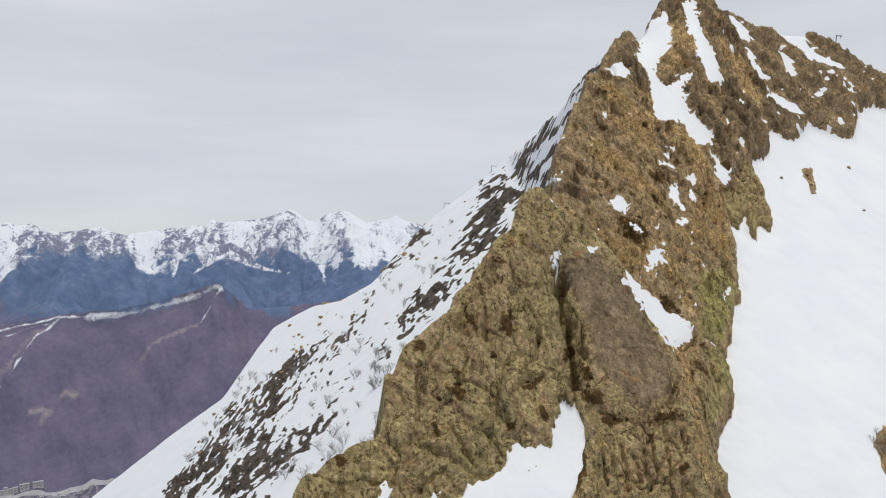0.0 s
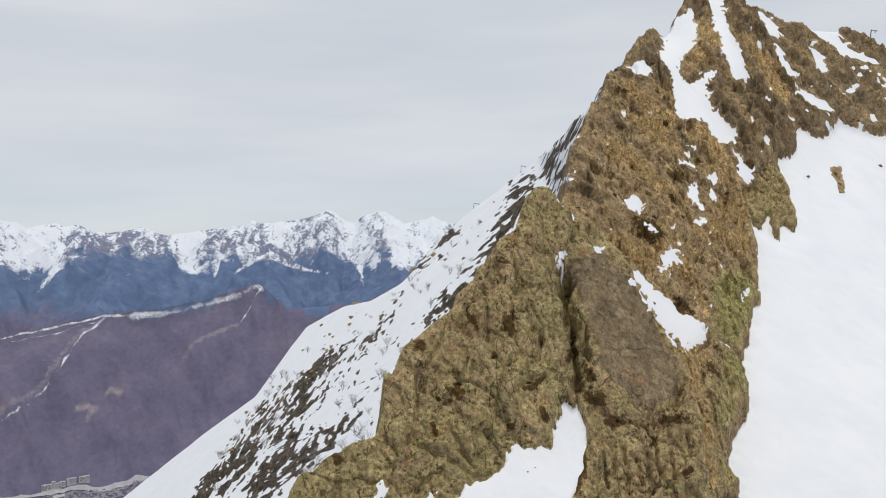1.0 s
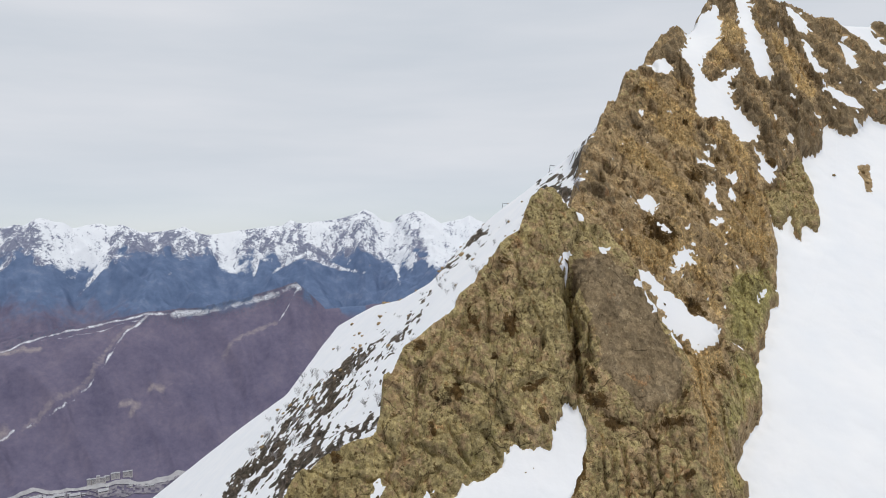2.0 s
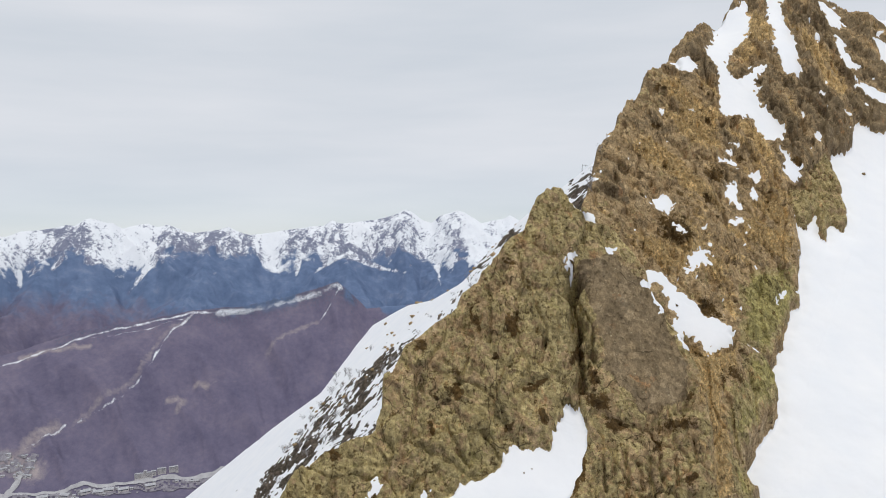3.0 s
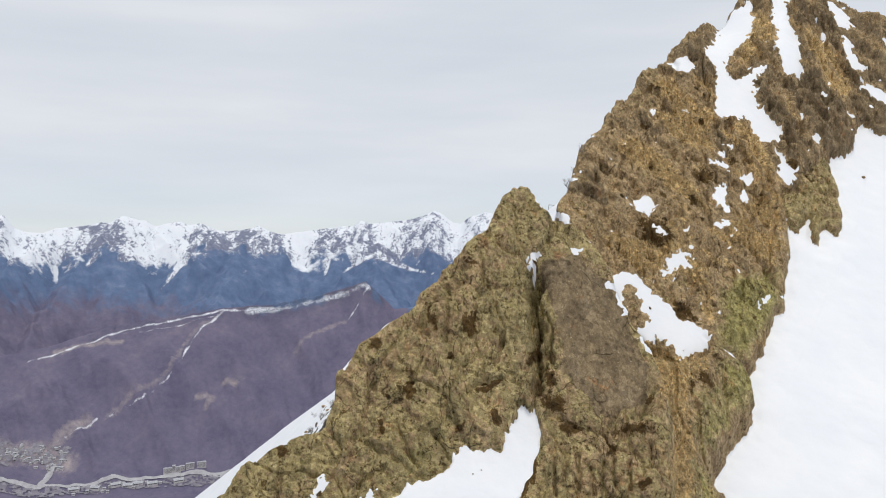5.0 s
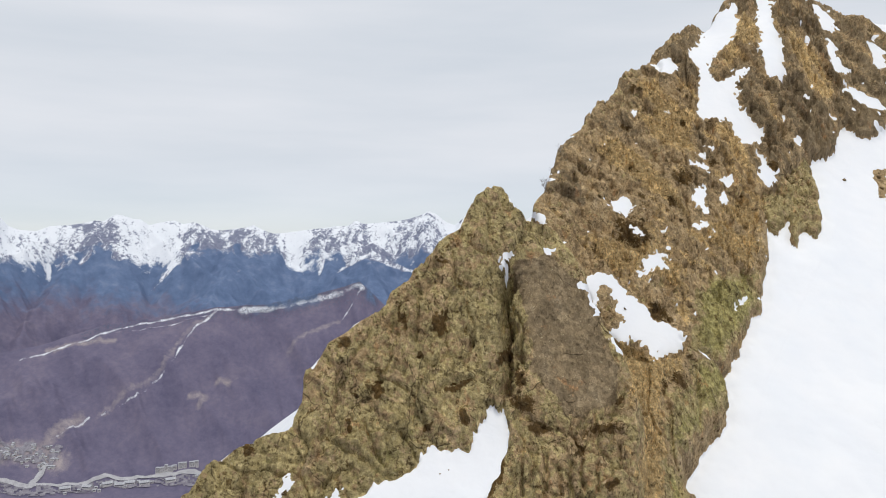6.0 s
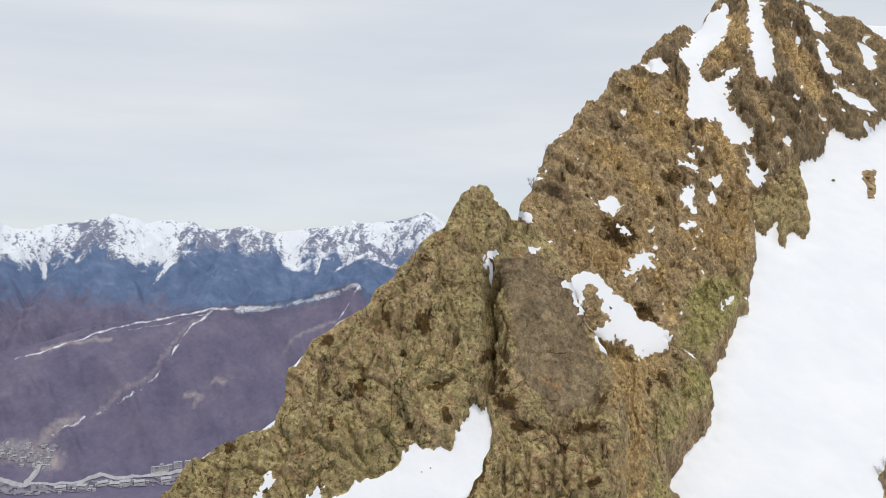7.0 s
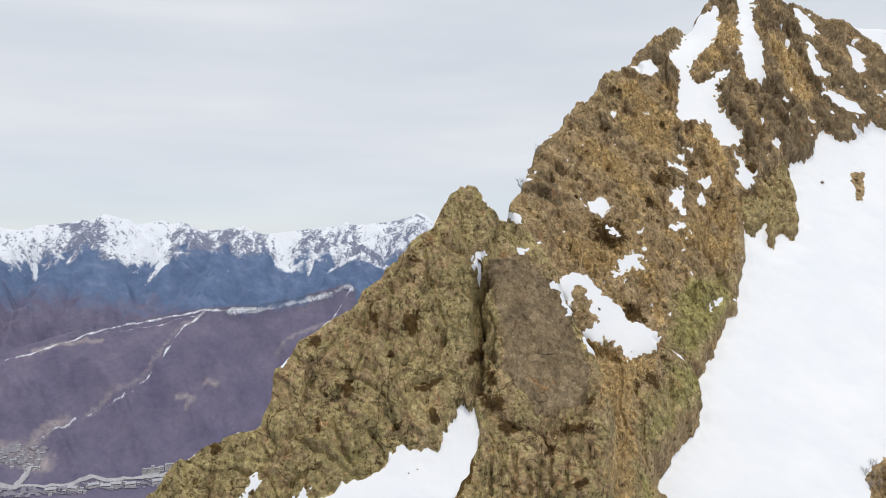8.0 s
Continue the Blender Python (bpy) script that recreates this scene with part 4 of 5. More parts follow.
for k, key in enumerate(keys):
    bare_q, white_q = quads[(q_rock_owner == k) & ~q_snow & ~mixed], quads[(q_snow_owner == k) & q_snow]
    if key in SOLID and len(bare_q):
        nm, label, cat = SOLID[key]
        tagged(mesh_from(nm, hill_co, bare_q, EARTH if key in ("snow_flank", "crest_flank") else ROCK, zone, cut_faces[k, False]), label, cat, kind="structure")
    if key in COVER and len(white_q):
        nm, label = COVER[key]
        tagged(mesh_from(nm, hill_co, white_q, SNOW, None, cut_faces[k, True]), label, "snow", kind="structure")
# ---------------------------------------------------------------- the far country, one sheet to the horizon
RANGE_CREST = [(-42.91, 0.0272), (-41.04, 0.0324), (-40.41, 0.0185), (-39.76, 0.0135), (-38.78, 0.0125), (-37.95, 0.0192), (-37.1, 0.0194), (-36.07, 0.0217), (-35.2, 0.0253), (-34.67, 0.0248), (-34.14, 0.0317), (-33.78, 0.0339), (-33.31, 0.032), (-32.88, 0.0287), (-32.33, 0.0275), (-31.78, 0.0208), (-30.66, 0.0259), (-30.1, 0.0267), (-29.53, 0.0227), (-28.77, 0.025), (-27.61, 0.0168), (-26.83, 0.0148), (-25.26, 0.0186), (-24.67, 0.0223), (-24.07, 0.0167), (-23.26, 0.011), (-22.05, 0.0141), (-19.8, 0.0187), (-18.76, 0.0218), (-17.93, 0.0212), (-17.31, 0.0286), (-16.68, 0.025), (-14.17, 0.0283), (-12.7, 0.0351), (-12.34, 0.0378), (-11.85, 0.0421), (-11.32, 0.0384), (-10.52, 0.0274), (-9.91, 0.0237), (-9.28, 0.0323), (-8.03, 0.04), (-7.41, 0.037), (-6.18, 0.0221), (-4.5, 0.029), (-4.07, 0.0326), (-3.45, 0.0258), (-1.56, 0.0158)]
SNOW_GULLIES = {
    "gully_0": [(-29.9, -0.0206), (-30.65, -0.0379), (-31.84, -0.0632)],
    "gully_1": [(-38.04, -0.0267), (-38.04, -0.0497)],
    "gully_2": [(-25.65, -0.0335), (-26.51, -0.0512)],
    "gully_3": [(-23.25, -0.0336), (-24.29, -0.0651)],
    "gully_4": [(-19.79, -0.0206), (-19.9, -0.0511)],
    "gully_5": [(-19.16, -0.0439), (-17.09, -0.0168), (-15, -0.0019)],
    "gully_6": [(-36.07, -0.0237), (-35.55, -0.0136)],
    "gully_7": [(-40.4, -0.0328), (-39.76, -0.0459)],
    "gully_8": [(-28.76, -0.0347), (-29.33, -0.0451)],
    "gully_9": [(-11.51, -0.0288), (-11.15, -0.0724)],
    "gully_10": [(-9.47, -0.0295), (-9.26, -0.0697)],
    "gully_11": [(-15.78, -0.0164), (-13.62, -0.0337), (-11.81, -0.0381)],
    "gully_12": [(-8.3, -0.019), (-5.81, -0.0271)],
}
HILL_CREST = [(-40.9, -0.1268), (-38.0, -0.1168), (-34.8, -0.0985), (-30.5, -0.0889), (-27.2, -0.0794), (-23.5, -0.0759), (-20.2, -0.0645), (-16.9, -0.0482), (-15.8, -0.0647), (-14.8, -0.0835), (-11.8, -0.0807), (-8.0, -0.0742), (-1.8, -0.0967)]
FLOOR = -850.0
CREST_R, HILL_R, HILL_FOOT = 4560.0, 3450.0, 2780.0


def spur_wave(mx, r):
    """Spurs of the range, 1 on their backs and -1 in the gullies between."""
    return ridged(mx / 270 + 0.4 * fbm(mx / 260, r / 260, 3, 485) + r / 2400, r / 2600, 2, 487, 0.4)


def range_height(deg, r):
    """Snowy range: a crest with spurs that come down towards the valley."""
    crest = np.interp(deg, [p[0] for p in RANGE_CREST], [p[1] for p in RANGE_CREST]) * CREST_R
    mx = np.radians(deg) * 4300
    down = CREST_R - r
    wob = 26 * fbm(mx / 150, r / 150, 4, 411)
    z = crest + 7 - 0.80 * np.abs(down) + 5 * ridged(mx / 120, r / 160, 4, 413)
    z = z + 62 * spur_wave(mx, r) * np.clip(down / 170, 0, 1)
    rng = random.Random(5)
    for k in range(26):
        d0 = -56 + 3.05 * k + rng.uniform(-0.9, 0.9)
        top = np.interp(d0, [p[0] for p in RANGE_CREST], [p[1] for p in RANGE_CREST]) * CREST_R
        slant, fall, flank = rng.uniform(-0.7, 0.7), rng.uniform(0.40, 0.62), rng.uniform(0.55, 0.8)
        off = mx - np.radians(d0) * 4300 - slant * down + 45 * fbm(r / 130 + 7 * k, mx / 400, 3, 430 + k)
        z = np.maximum(z, top - 14 - fall * np.maximum(down, 0) - 3 * np.maximum(-down, 0) - flank * np.abs(off) + wob)
    return z + 26 * ridged(mx / 150 + r / 300, r / 190, 5, 441, 0.5) * np.clip(down / 110, 0.04, 1) + 4 * ridged(mx / 30, r / 60, 4, 443, 0.6) * np.clip(down / 60, 0.2, 1)


def land_height(deg, r):
    mx = np.radians(deg) * 3200
    hill = np.interp(deg, [p[0] for p in HILL_CREST], [p[1] for p in HILL_CREST]) * HILL_R
    near = -70 + (FLOOR + 70) * step(r, 60, 1500)
    t = np.clip((r - HILL_FOOT) / (HILL_R - HILL_FOOT), 0, 1)
    spur = ridged(mx / 330 + r / 1100, r / 900, 4, 401, 0.45)
    slope = FLOOR + (hill - FLOOR) * (0.7 * t + 0.3 * t * t) + 85 * spur * np.sin(t * np.pi)
    slope = slope + (5 * fbm(mx / 40, r / 40, 3, 403) + 20 * ridged(mx / 120 + r / 500, r / 420, 3, 407) * np.sin(t * np.pi)) * np.clip(t * 8, 0, 1)
    behind = step(r, HILL_R, 3800)
    slope = slope * (1 - behind) + behind * -470
    z = np.where(r < HILL_FOOT, near + 3 * fbm(mx / 90, r / 90, 2, 405) * (r > 1800), slope)
    return np.where(r > HILL_R + 60, np.maximum(z, range_height(deg, r)), z)


# -- the sheet itself
az = np.radians(np.concatenate([np.arange(-180, -50, 2.5), np.arange(-50, 20, 0.085), np.arange(20, 181, 2.5)]))
az[-1] = np.pi
rr = np.concatenate([np.linspace(0, 300, 8), np.linspace(360, 2300, 24), np.linspace(2330, 2690, 10), np.linspace(2700, 3460, 135), np.linspace(3480, 3700, 8),
                     np.linspace(3710, 4570, 170), [4600, 4650, 4700, 4800, 4900]])
fa, fr = np.meshgrid(az, rr)
deg = np.degrees(fa)
fz = land_height(deg, fr)
fx, fy = fr * np.sin(fa), fr * np.cos(fa)
mx = fa * 4300
ledges = fbm(mx / 50, fr / 50, 5, 471, 0.65)
hollow = ridged(mx / 140 + fr / 300, fr / 170, 6, 441, 0.58)
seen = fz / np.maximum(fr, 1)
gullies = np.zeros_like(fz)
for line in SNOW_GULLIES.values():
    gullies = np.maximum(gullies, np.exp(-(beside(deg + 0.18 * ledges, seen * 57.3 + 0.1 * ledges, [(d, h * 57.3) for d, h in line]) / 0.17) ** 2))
veins = ridged(mx / 46 + 0.9 * ledges, fr / 200, 4, 481, 0.6)
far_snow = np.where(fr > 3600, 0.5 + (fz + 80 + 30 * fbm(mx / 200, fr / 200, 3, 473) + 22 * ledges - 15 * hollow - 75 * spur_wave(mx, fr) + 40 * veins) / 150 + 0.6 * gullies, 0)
far_rock = 0.33 + 0.34 * ledges + 0.18 * hollow + 0.30 * spur_wave(mx, fr) + 0.34 * ridged(mx / 24 + 1.2 * ledges, fr / 90, 3, 483, 0.6) - 0.16 * step(fz, 0, 140)
foot = np.interp(deg, [-46, -38, -30, -24, -18], [-205, -235, -300, -420, -520])          # bare beech gives way to conifers, both tinted with haze
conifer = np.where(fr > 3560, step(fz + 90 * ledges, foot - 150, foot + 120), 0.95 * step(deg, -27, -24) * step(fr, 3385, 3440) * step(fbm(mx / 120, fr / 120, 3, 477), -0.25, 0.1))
# ski runs and clearings on the wooded hill: lines of (bearing, distance), half-width in metres
RUNS = [
    ([(-39.61, 3405), (-37.79, 3410), (-35.9, 3405), (-33.6, 3425), (-30.47, 3435), (-27.22, 3440), (-24.0, 3438)], 9, 0.58),
    ([(-25.6, 3432), (-24.3, 3432), (-22.65, 3428), (-20.2, 3428), (-18.12, 3434), (-16.75, 3440)], 22, 0.52),
    ([(-27.2, 3432), (-28.2, 3386), (-29.18, 3327), (-29.8, 3275)], 11, 0.52),
    ([(-29.6, 3290), (-30.34, 3222), (-31.29, 3178), (-32.6, 3117), (-33.87, 3109), (-34.94, 3101)], 9, 0.45),
    ([(-16.66, 3440), (-17.39, 3376), (-18.2, 3340)], 6, 0.5),
    ([(-27.42, 3425), (-29.72, 3410), (-32.33, 3400), (-34.49, 3415)], 5, 0.5),
    ([(-35.47, 3103), (-36.69, 3057), (-37.55, 3043), (-38.23, 3029)], 8, 0.45),
]
CLEARED = [
    ([(-18.4, 3330), (-20.24, 3298), (-21.27, 3280), (-22.1, 3248)], 16, 0.6),
    ([(-27.4, 3420), (-28.6, 3380), (-29.6, 3327), (-30.8, 3222), (-31.9, 3170), (-34.9, 3101)], 20, 0.55),
    ([(-27.1, 3150), (-26.2, 3130)], 13, 0.8),
    ([(-29.0, 3100), (-27.8, 3100), (-28.3, 3069)], 15, 0.75),
    ([(-38.0, 3420), (-35.91, 3396), (-34.0, 3374)], 18, 0.8),
    ([(-36.0, 3100), (-38.3, 3028)], 26, 0.8),
    ([(-42.0, 3040), (-40.3, 3020), (-39.05, 3005), (-38.2, 2990), (-37.4, 2965)], 50, 0.9),
    ([(-26.4, 3130), (-24.0, 3160), (-22.3, 3240)], 8, 0.35),
]
on_hill = (fr > 2700) & (fr < HILL_R + 5)
cleared = np.zeros_like(fz)
run_snow = np.zeros_like(fz)
for field, lines_ in ((run_snow, RUNS), (cleared, CLEARED)):
    for line, half, strength in lines_:
        flat = [(r * math.sin(radians(d)), r * math.cos(radians(d))) for d, r in line]
        gap = beside(fx, fy, flat)
        field[:] = np.maximum(field, strength * np.exp(-(gap / half) ** 2) * on_hill)
far_snow = np.where(on_hill, run_snow, far_snow)
far_rock = np.where(on_hill, 0, far_rock)
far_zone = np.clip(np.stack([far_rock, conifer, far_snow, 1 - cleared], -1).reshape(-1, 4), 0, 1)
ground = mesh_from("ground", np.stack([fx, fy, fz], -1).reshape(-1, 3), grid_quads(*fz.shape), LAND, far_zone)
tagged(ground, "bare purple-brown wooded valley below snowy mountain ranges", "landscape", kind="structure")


# -- roads, runs and houses of the valley
def plain(name, base, light, scale, rough=0.85):
    n = Nodes(name)
    col = n.ramp(n.noise(scale, 8, 0.7), (0.35, base), (0.65, light))
    col = n.mix(n.grade(n.noise(scale * 9, 5, 0.6), 0.35, 0.65, 0.0, 0.35), col, tuple(0.7 * c for c in base))
    return n.done(col, rough, 0.2)


ROAD = plain("pale_asphalt", (0.34, 0.34, 0.36), (0.50, 0.50, 0.52), 0.05)
GRAVEL = plain("river_gravel", (0.16, 0.15, 0.19), (0.33, 0.32, 0.35), 0.06)
WALL = plain("pale_render", (0.52, 0.50, 0.50), (0.70, 0.68, 0.66), 0.2)
ROOF = plain("grey_sheet_roof", (0.32, 0.33, 0.36), (0.60, 0.61, 0.64), 0.15)
GLASS = plain("dark_window", (0.05, 0.06, 0.08), (0.10, 0.11, 0.13), 0.3, 0.2)
# fir colour turned blue with the same painted haze
FIR = plain("dark_fir", (0.11, 0.14, 0.22), (0.16, 0.20, 0.28), 0.1)


def on_land(d, r, lift=0.0):
    z = float(land_height(np.array([d]), np.array([float(r)]))[0])
    return Vector((r * math.sin(radians(d)), r * math.cos(radians(d)), z + lift))


def ribbon(name, line, width, material, label, category, ragged=0.0, seed=1):
    """A strip of ground cover laid over the land along a line of (bearing, distance)."""
    pts = []
    for (d0, r0), (d1, r1) in zip(line, line[1:]):
        x0, y0, x1, y1 = r0 * math.sin(radians(d0)), r0 * math.cos(radians(d0)), r1 * math.sin(radians(d1)), r1 * math.cos(radians(d1))
        n = max(2, int(math.hypot(x1 - x0, y1 - y0) / 7))
        pts += [(x0 + (x1 - x0) * k / n, y0 + (y1 - y0) * k / n) for k in range(n)]
    p = np.array(pts)
    side = np.gradient(p, axis=0)
    side = np.stack([-side[:, 1], side[:, 0]], 1) / (np.linalg.norm(side, axis=1)[:, None] + 1e-9)
    m = 13
    s = np.arange(len(p)) * 7.0
    half = width * (0.5 + 0.25 * fbm(s / 60, s * 0 + seed, 3, 501 + seed))
    mid = width * 0.35 * fbm(s / 90, s * 0 + seed + 5.5, 3, 521 + seed)
    u = np.linspace(-1, 1, m)
    xy = p[:, None, :] + side[:, None, :] * (mid[:, None] + half[:, None] * u[None, :])[..., None]
    r, d = np.hypot(xy[..., 0], xy[..., 1]), np.degrees(np.arctan2(xy[..., 0], xy[..., 1]))
    z = land_height(d, r) + 3.2
    co = np.concatenate([xy, z[..., None]], -1).reshape(-1, 3)
    q = grid_quads(len(p), m)
    if ragged:
        c = co[q].mean(1)
        q = q[fbm(c[:, 0] / 9, c[:, 1] / 9, 3, 541 + seed) > -1 + ragged]
    return tagged(mesh_from(name, co, q, material), label, category, kind="structure")


ribbon("road", [(-44.0, 2960), (-41.02, 2928), (-39.1, 2875), (-36.75, 2870), (-34.3, 2865), (-31.39, 2858), (-28.75, 2844), (-25.0, 2844), (-20.0, 2850)], 16, ROAD,
       "pale grey valley road", "road", 0.0, 11)
ribbon("river_bank", [(-44.0, 2925), (-41.02, 2900), (-39.1, 2852), (-36.75, 2845), (-34.3, 2838), (-31.39, 2826), (-28.75, 2815), (-24.0, 2815)], 36, GRAVEL,
       "pale stony river flat beside the road", "river bank", 0.85, 12)
ribbon("road", [(-38.08, 2969), (-38.6, 2896), (-39.1, 2875)], 15, ROAD, "pale grey side road to the village", "road", 0.0, 13)
ribbon("village_ground", [(-42.0, 3040), (-40.3, 3020), (-39.05, 3005), (-38.2, 2990), (-37.4, 2965)], 70, GRAVEL, "pale cleared ground round the village houses", "ground", 0.85, 14)


def part(name, bm, material, parent, label=""):
    me = bpy.data.meshes.new(name)
    bm.to_mesh(me)
    bm.free()
    me.materials.append(material)
    ob = new(name, me)
    ob.parent = parent
    if label:
        tagged(ob, label)
    return ob


def box(x0, y0, z0, x1, y1, z1):
    bm = bmesh.new()
    bmesh.ops.create_cube(bm, size=1, matrix=Matrix.Translation(((x0 + x1) / 2, (y0 + y1) / 2, (z0 + z1) / 2)) @ Matrix.Diagonal((x1 - x0, y1 - y0, z1 - z0, 1)))
    return bm


def gable(w, d, z, h):
    bm = bmesh.new()
    e = 0.6
    a = [bm.verts.new(v) for v in ((-w / 2 - e, -d / 2 - e, z), (w / 2 + e, -d / 2 - e, z), (w / 2 + e, d / 2 + e, z), (-w / 2 - e, d / 2 + e, z),
                                   (-w / 2 - e, 0, z + h), (w / 2 + e, 0, z + h))]
    for f in ((0, 1, 5, 4), (2, 3, 4, 5), (1, 2, 5), (3, 0, 4), (3, 2, 1, 0)):
        bm.faces.new([a[k] for k in f])
    return bm


def house(name, w, d, h, floors, flat, label):
    """A building at the origin: walls, roof, and a window band on each floor."""
    ob = new(name)
    part("wall", box(-w / 2, -d / 2, -4, w / 2, d / 2, h), WALL, ob)
    if flat:
        part("roof", box(-w / 2 - 0.5, -d / 2 - 0.5, h, w / 2 + 0.5, d / 2 + 0.5, h + 1.0), ROOF, ob)
    else:
        part("roof", gable(w, d, h, 0.3 * d), ROOF, ob)
    for k in range(floors):
        z = h * (k + 0.45) / floors
        part("window", box(-w * 0.42, -d / 2 - 0.15, z, w * 0.42, -d / 2 + 0.1, z + h * 0.32 / floors), GLASS, ob)
    return tagged(ob, label, "building")


rng = random.Random(3)
block = house("apartment_block", 15, 12, 17, 5, True, "pale apartment block beside the valley road")
tagged(block, group="apartment blocks by the road")
block.matrix_basis = Matrix.Translation(on_land(-31.02, 2868))
for k, d in enumerate((-30.75, -30.5, -30.22, -29.95, -29.55, -29.3, -28.75, -28.5)):
    m = Matrix.Translation(on_land(d, 2866 + rng.uniform(-4, 4))) @ pose(0, 0, 0, 0, 0, -d + rng.uniform(-8, 8)) @ Matrix.Diagonal((rng.uniform(0.7, 1.3), 1, rng.uniform(0.7, 1.1), 1))
    copy_thing(block, m)
hall = house("storage_hall", 34, 18, 7, 1, False, "long pale hall with a bright sheet roof")
tagged(hall, group="halls on the river flat")
hall.matrix_basis = Matrix.Translation(on_land(-35.54, 2846))
for d, r in ((-32.87, 2840), (-31.95, 2828), (-36.9, 2848), (-34.3, 2836), (-30.2, 2826), (-33.5, 2830)):
    copy_thing(hall, Matrix.Translation(on_land(d, r)) @ pose(0, 0, 0, 0, 0, -d + rng.uniform(-15, 15)))
cottage = house("village_house", 10, 8, 5.0, 1, False, "small pale village house with a grey roof")
tagged(cottage, group="village houses")
cottage.matrix_basis = Matrix.Translation(on_land(-38.6, 3000))
for k in range(54):
    t = rng.random()
    d, r = -42.0 + 4.7 * t, 3040 - 70 * t + rng.uniform(-38, 38)
    copy_thing(cottage, Matrix.Translation(on_land(d, r)) @ pose(0, 0, 0, 0, 0, rng.uniform(0, 180)) @ Matrix.Diagonal((rng.uniform(0.7, 1.9), rng.uniform(0.7, 1.2), rng.uniform(0.7, 1.2), 1)))
for k in range(22):
    d, r = rng.uniform(-37, -27), 2832 + rng.uniform(-16, 12)
    copy_thing(cottage, Matrix.Translation(on_land(d, r)) @ pose(0, 0, 0, 0, 0, -d + rng.uniform(-25, 25)))

# firs along the hill crest
vs_, fs_ = [], []
for k in range(3600):
    d = rng.uniform(-36, -15.5)
    r = 3449 - abs(rng.gauss(0, 30))
    if rng.random() > 0.35 + 0.65 * (d > -26):
        continue
    p, h = on_land(d, r), rng.uniform(3, 6.5)
    i0 = len(vs_)
    for lvl, (zz, rad) in enumerate(((0.1, 0.24), (0.45, 0.15), (0.42, 0.19), (0.75, 0.08), (0.72, 0.11))):
        for a in range(6):
            t = a * math.pi / 3 + lvl
            vs_.append((p.x + h * rad * math.cos(t), p.y + h * rad * math.sin(t), p.z + h * zz))
    vs_.append((p.x, p.y, p.z + h))
    for lo, hi in ((0, 1), (2, 3)):
        for a in range(6):
            b = (a + 1) % 6
            fs_.append((i0 + lo * 6 + a, i0 + lo * 6 + b, i0 + hi * 6 + b, i0 + hi * 6 + a))
    for a in range(6):
        fs_.append((i0 + 24 + a, i0 + 24 + (a + 1) % 6, i0 + 30))
me = bpy.data.meshes.new("fir_wood")
me.from_pydata(vs_, [], fs_)
me.materials.append(FIR)
tagged(new("fir_wood", me), "dark firs scattered along the far hill crest", "trees", kind="stuff")

# ---------------------------------------------------------------- things on the near mountain
choices = {}


def at_place(x, z, keys_here):
    """The point and normal of the mountain at (x, z), on one of the bodies named."""
    name = "+".join(keys_here)
    if name not in choices:
        ii, jj = np.where(np.isin(owner[::2, ::2], [keys.index(k) for k in keys_here]))
        choices[name] = ii * 2, jj * 2, gx[::2, ::2][ii, jj], gz[::2, ::2][ii, jj]
    ii, jj, cx, cz = choices[name]
    best = ((cx - x) ** 2 + (cz - z) ** 2).argmin()
    i, j = ii[best], jj[best]
    i, j = min(max(i, 3), ROWS - 4), min(max(j, 3), COLS - 4)
    p = Vector((gx[i, j], gy[i, j], gz[i, j]))
    a = Vector((gx[i, j + 3] - gx[i, j - 3], gy[i, j + 3] - gy[i, j - 3], gz[i, j + 3] - gz[i, j - 3]))
    b = Vector((gx[i + 3, j] - gx[i - 3, j], gy[i + 3, j] - gy[i - 3, j], gz[i + 3, j] - gz[i - 3, j]))
    return p, a.cross(b).normalized()


def leafy(name, dark, mid, light):
    n = Nodes(name)
    col = n.ramp(n.noise(5.0, 6, 0.7), (0.3, dark), (0.5, mid), (0.72, light))
    return n.done(col, 0.8, 0.2)


BRUSH = leafy("brown_heath", (0.075, 0.048, 0.020), (0.13, 0.086, 0.036), (0.22, 0.155, 0.07))
TWIG = leafy("grey_twigs", (0.20, 0.19, 0.19), (0.30, 0.29, 0.29), (0.44, 0.43, 0.43))
STRAW = leafy("dry_grass", (0.36, 0.265, 0.13), (0.56, 0.44, 0.24), (0.72, 0.60, 0.37))
METAL = leafy("weathered_metal", (0.10, 0.11, 0.12), (0.17, 0.18, 0.19), (0.25, 0.26, 0.27))

ROCKS = ["left_slab", "centre_slab", "upper_crag", "right_block", "summit_crag"]


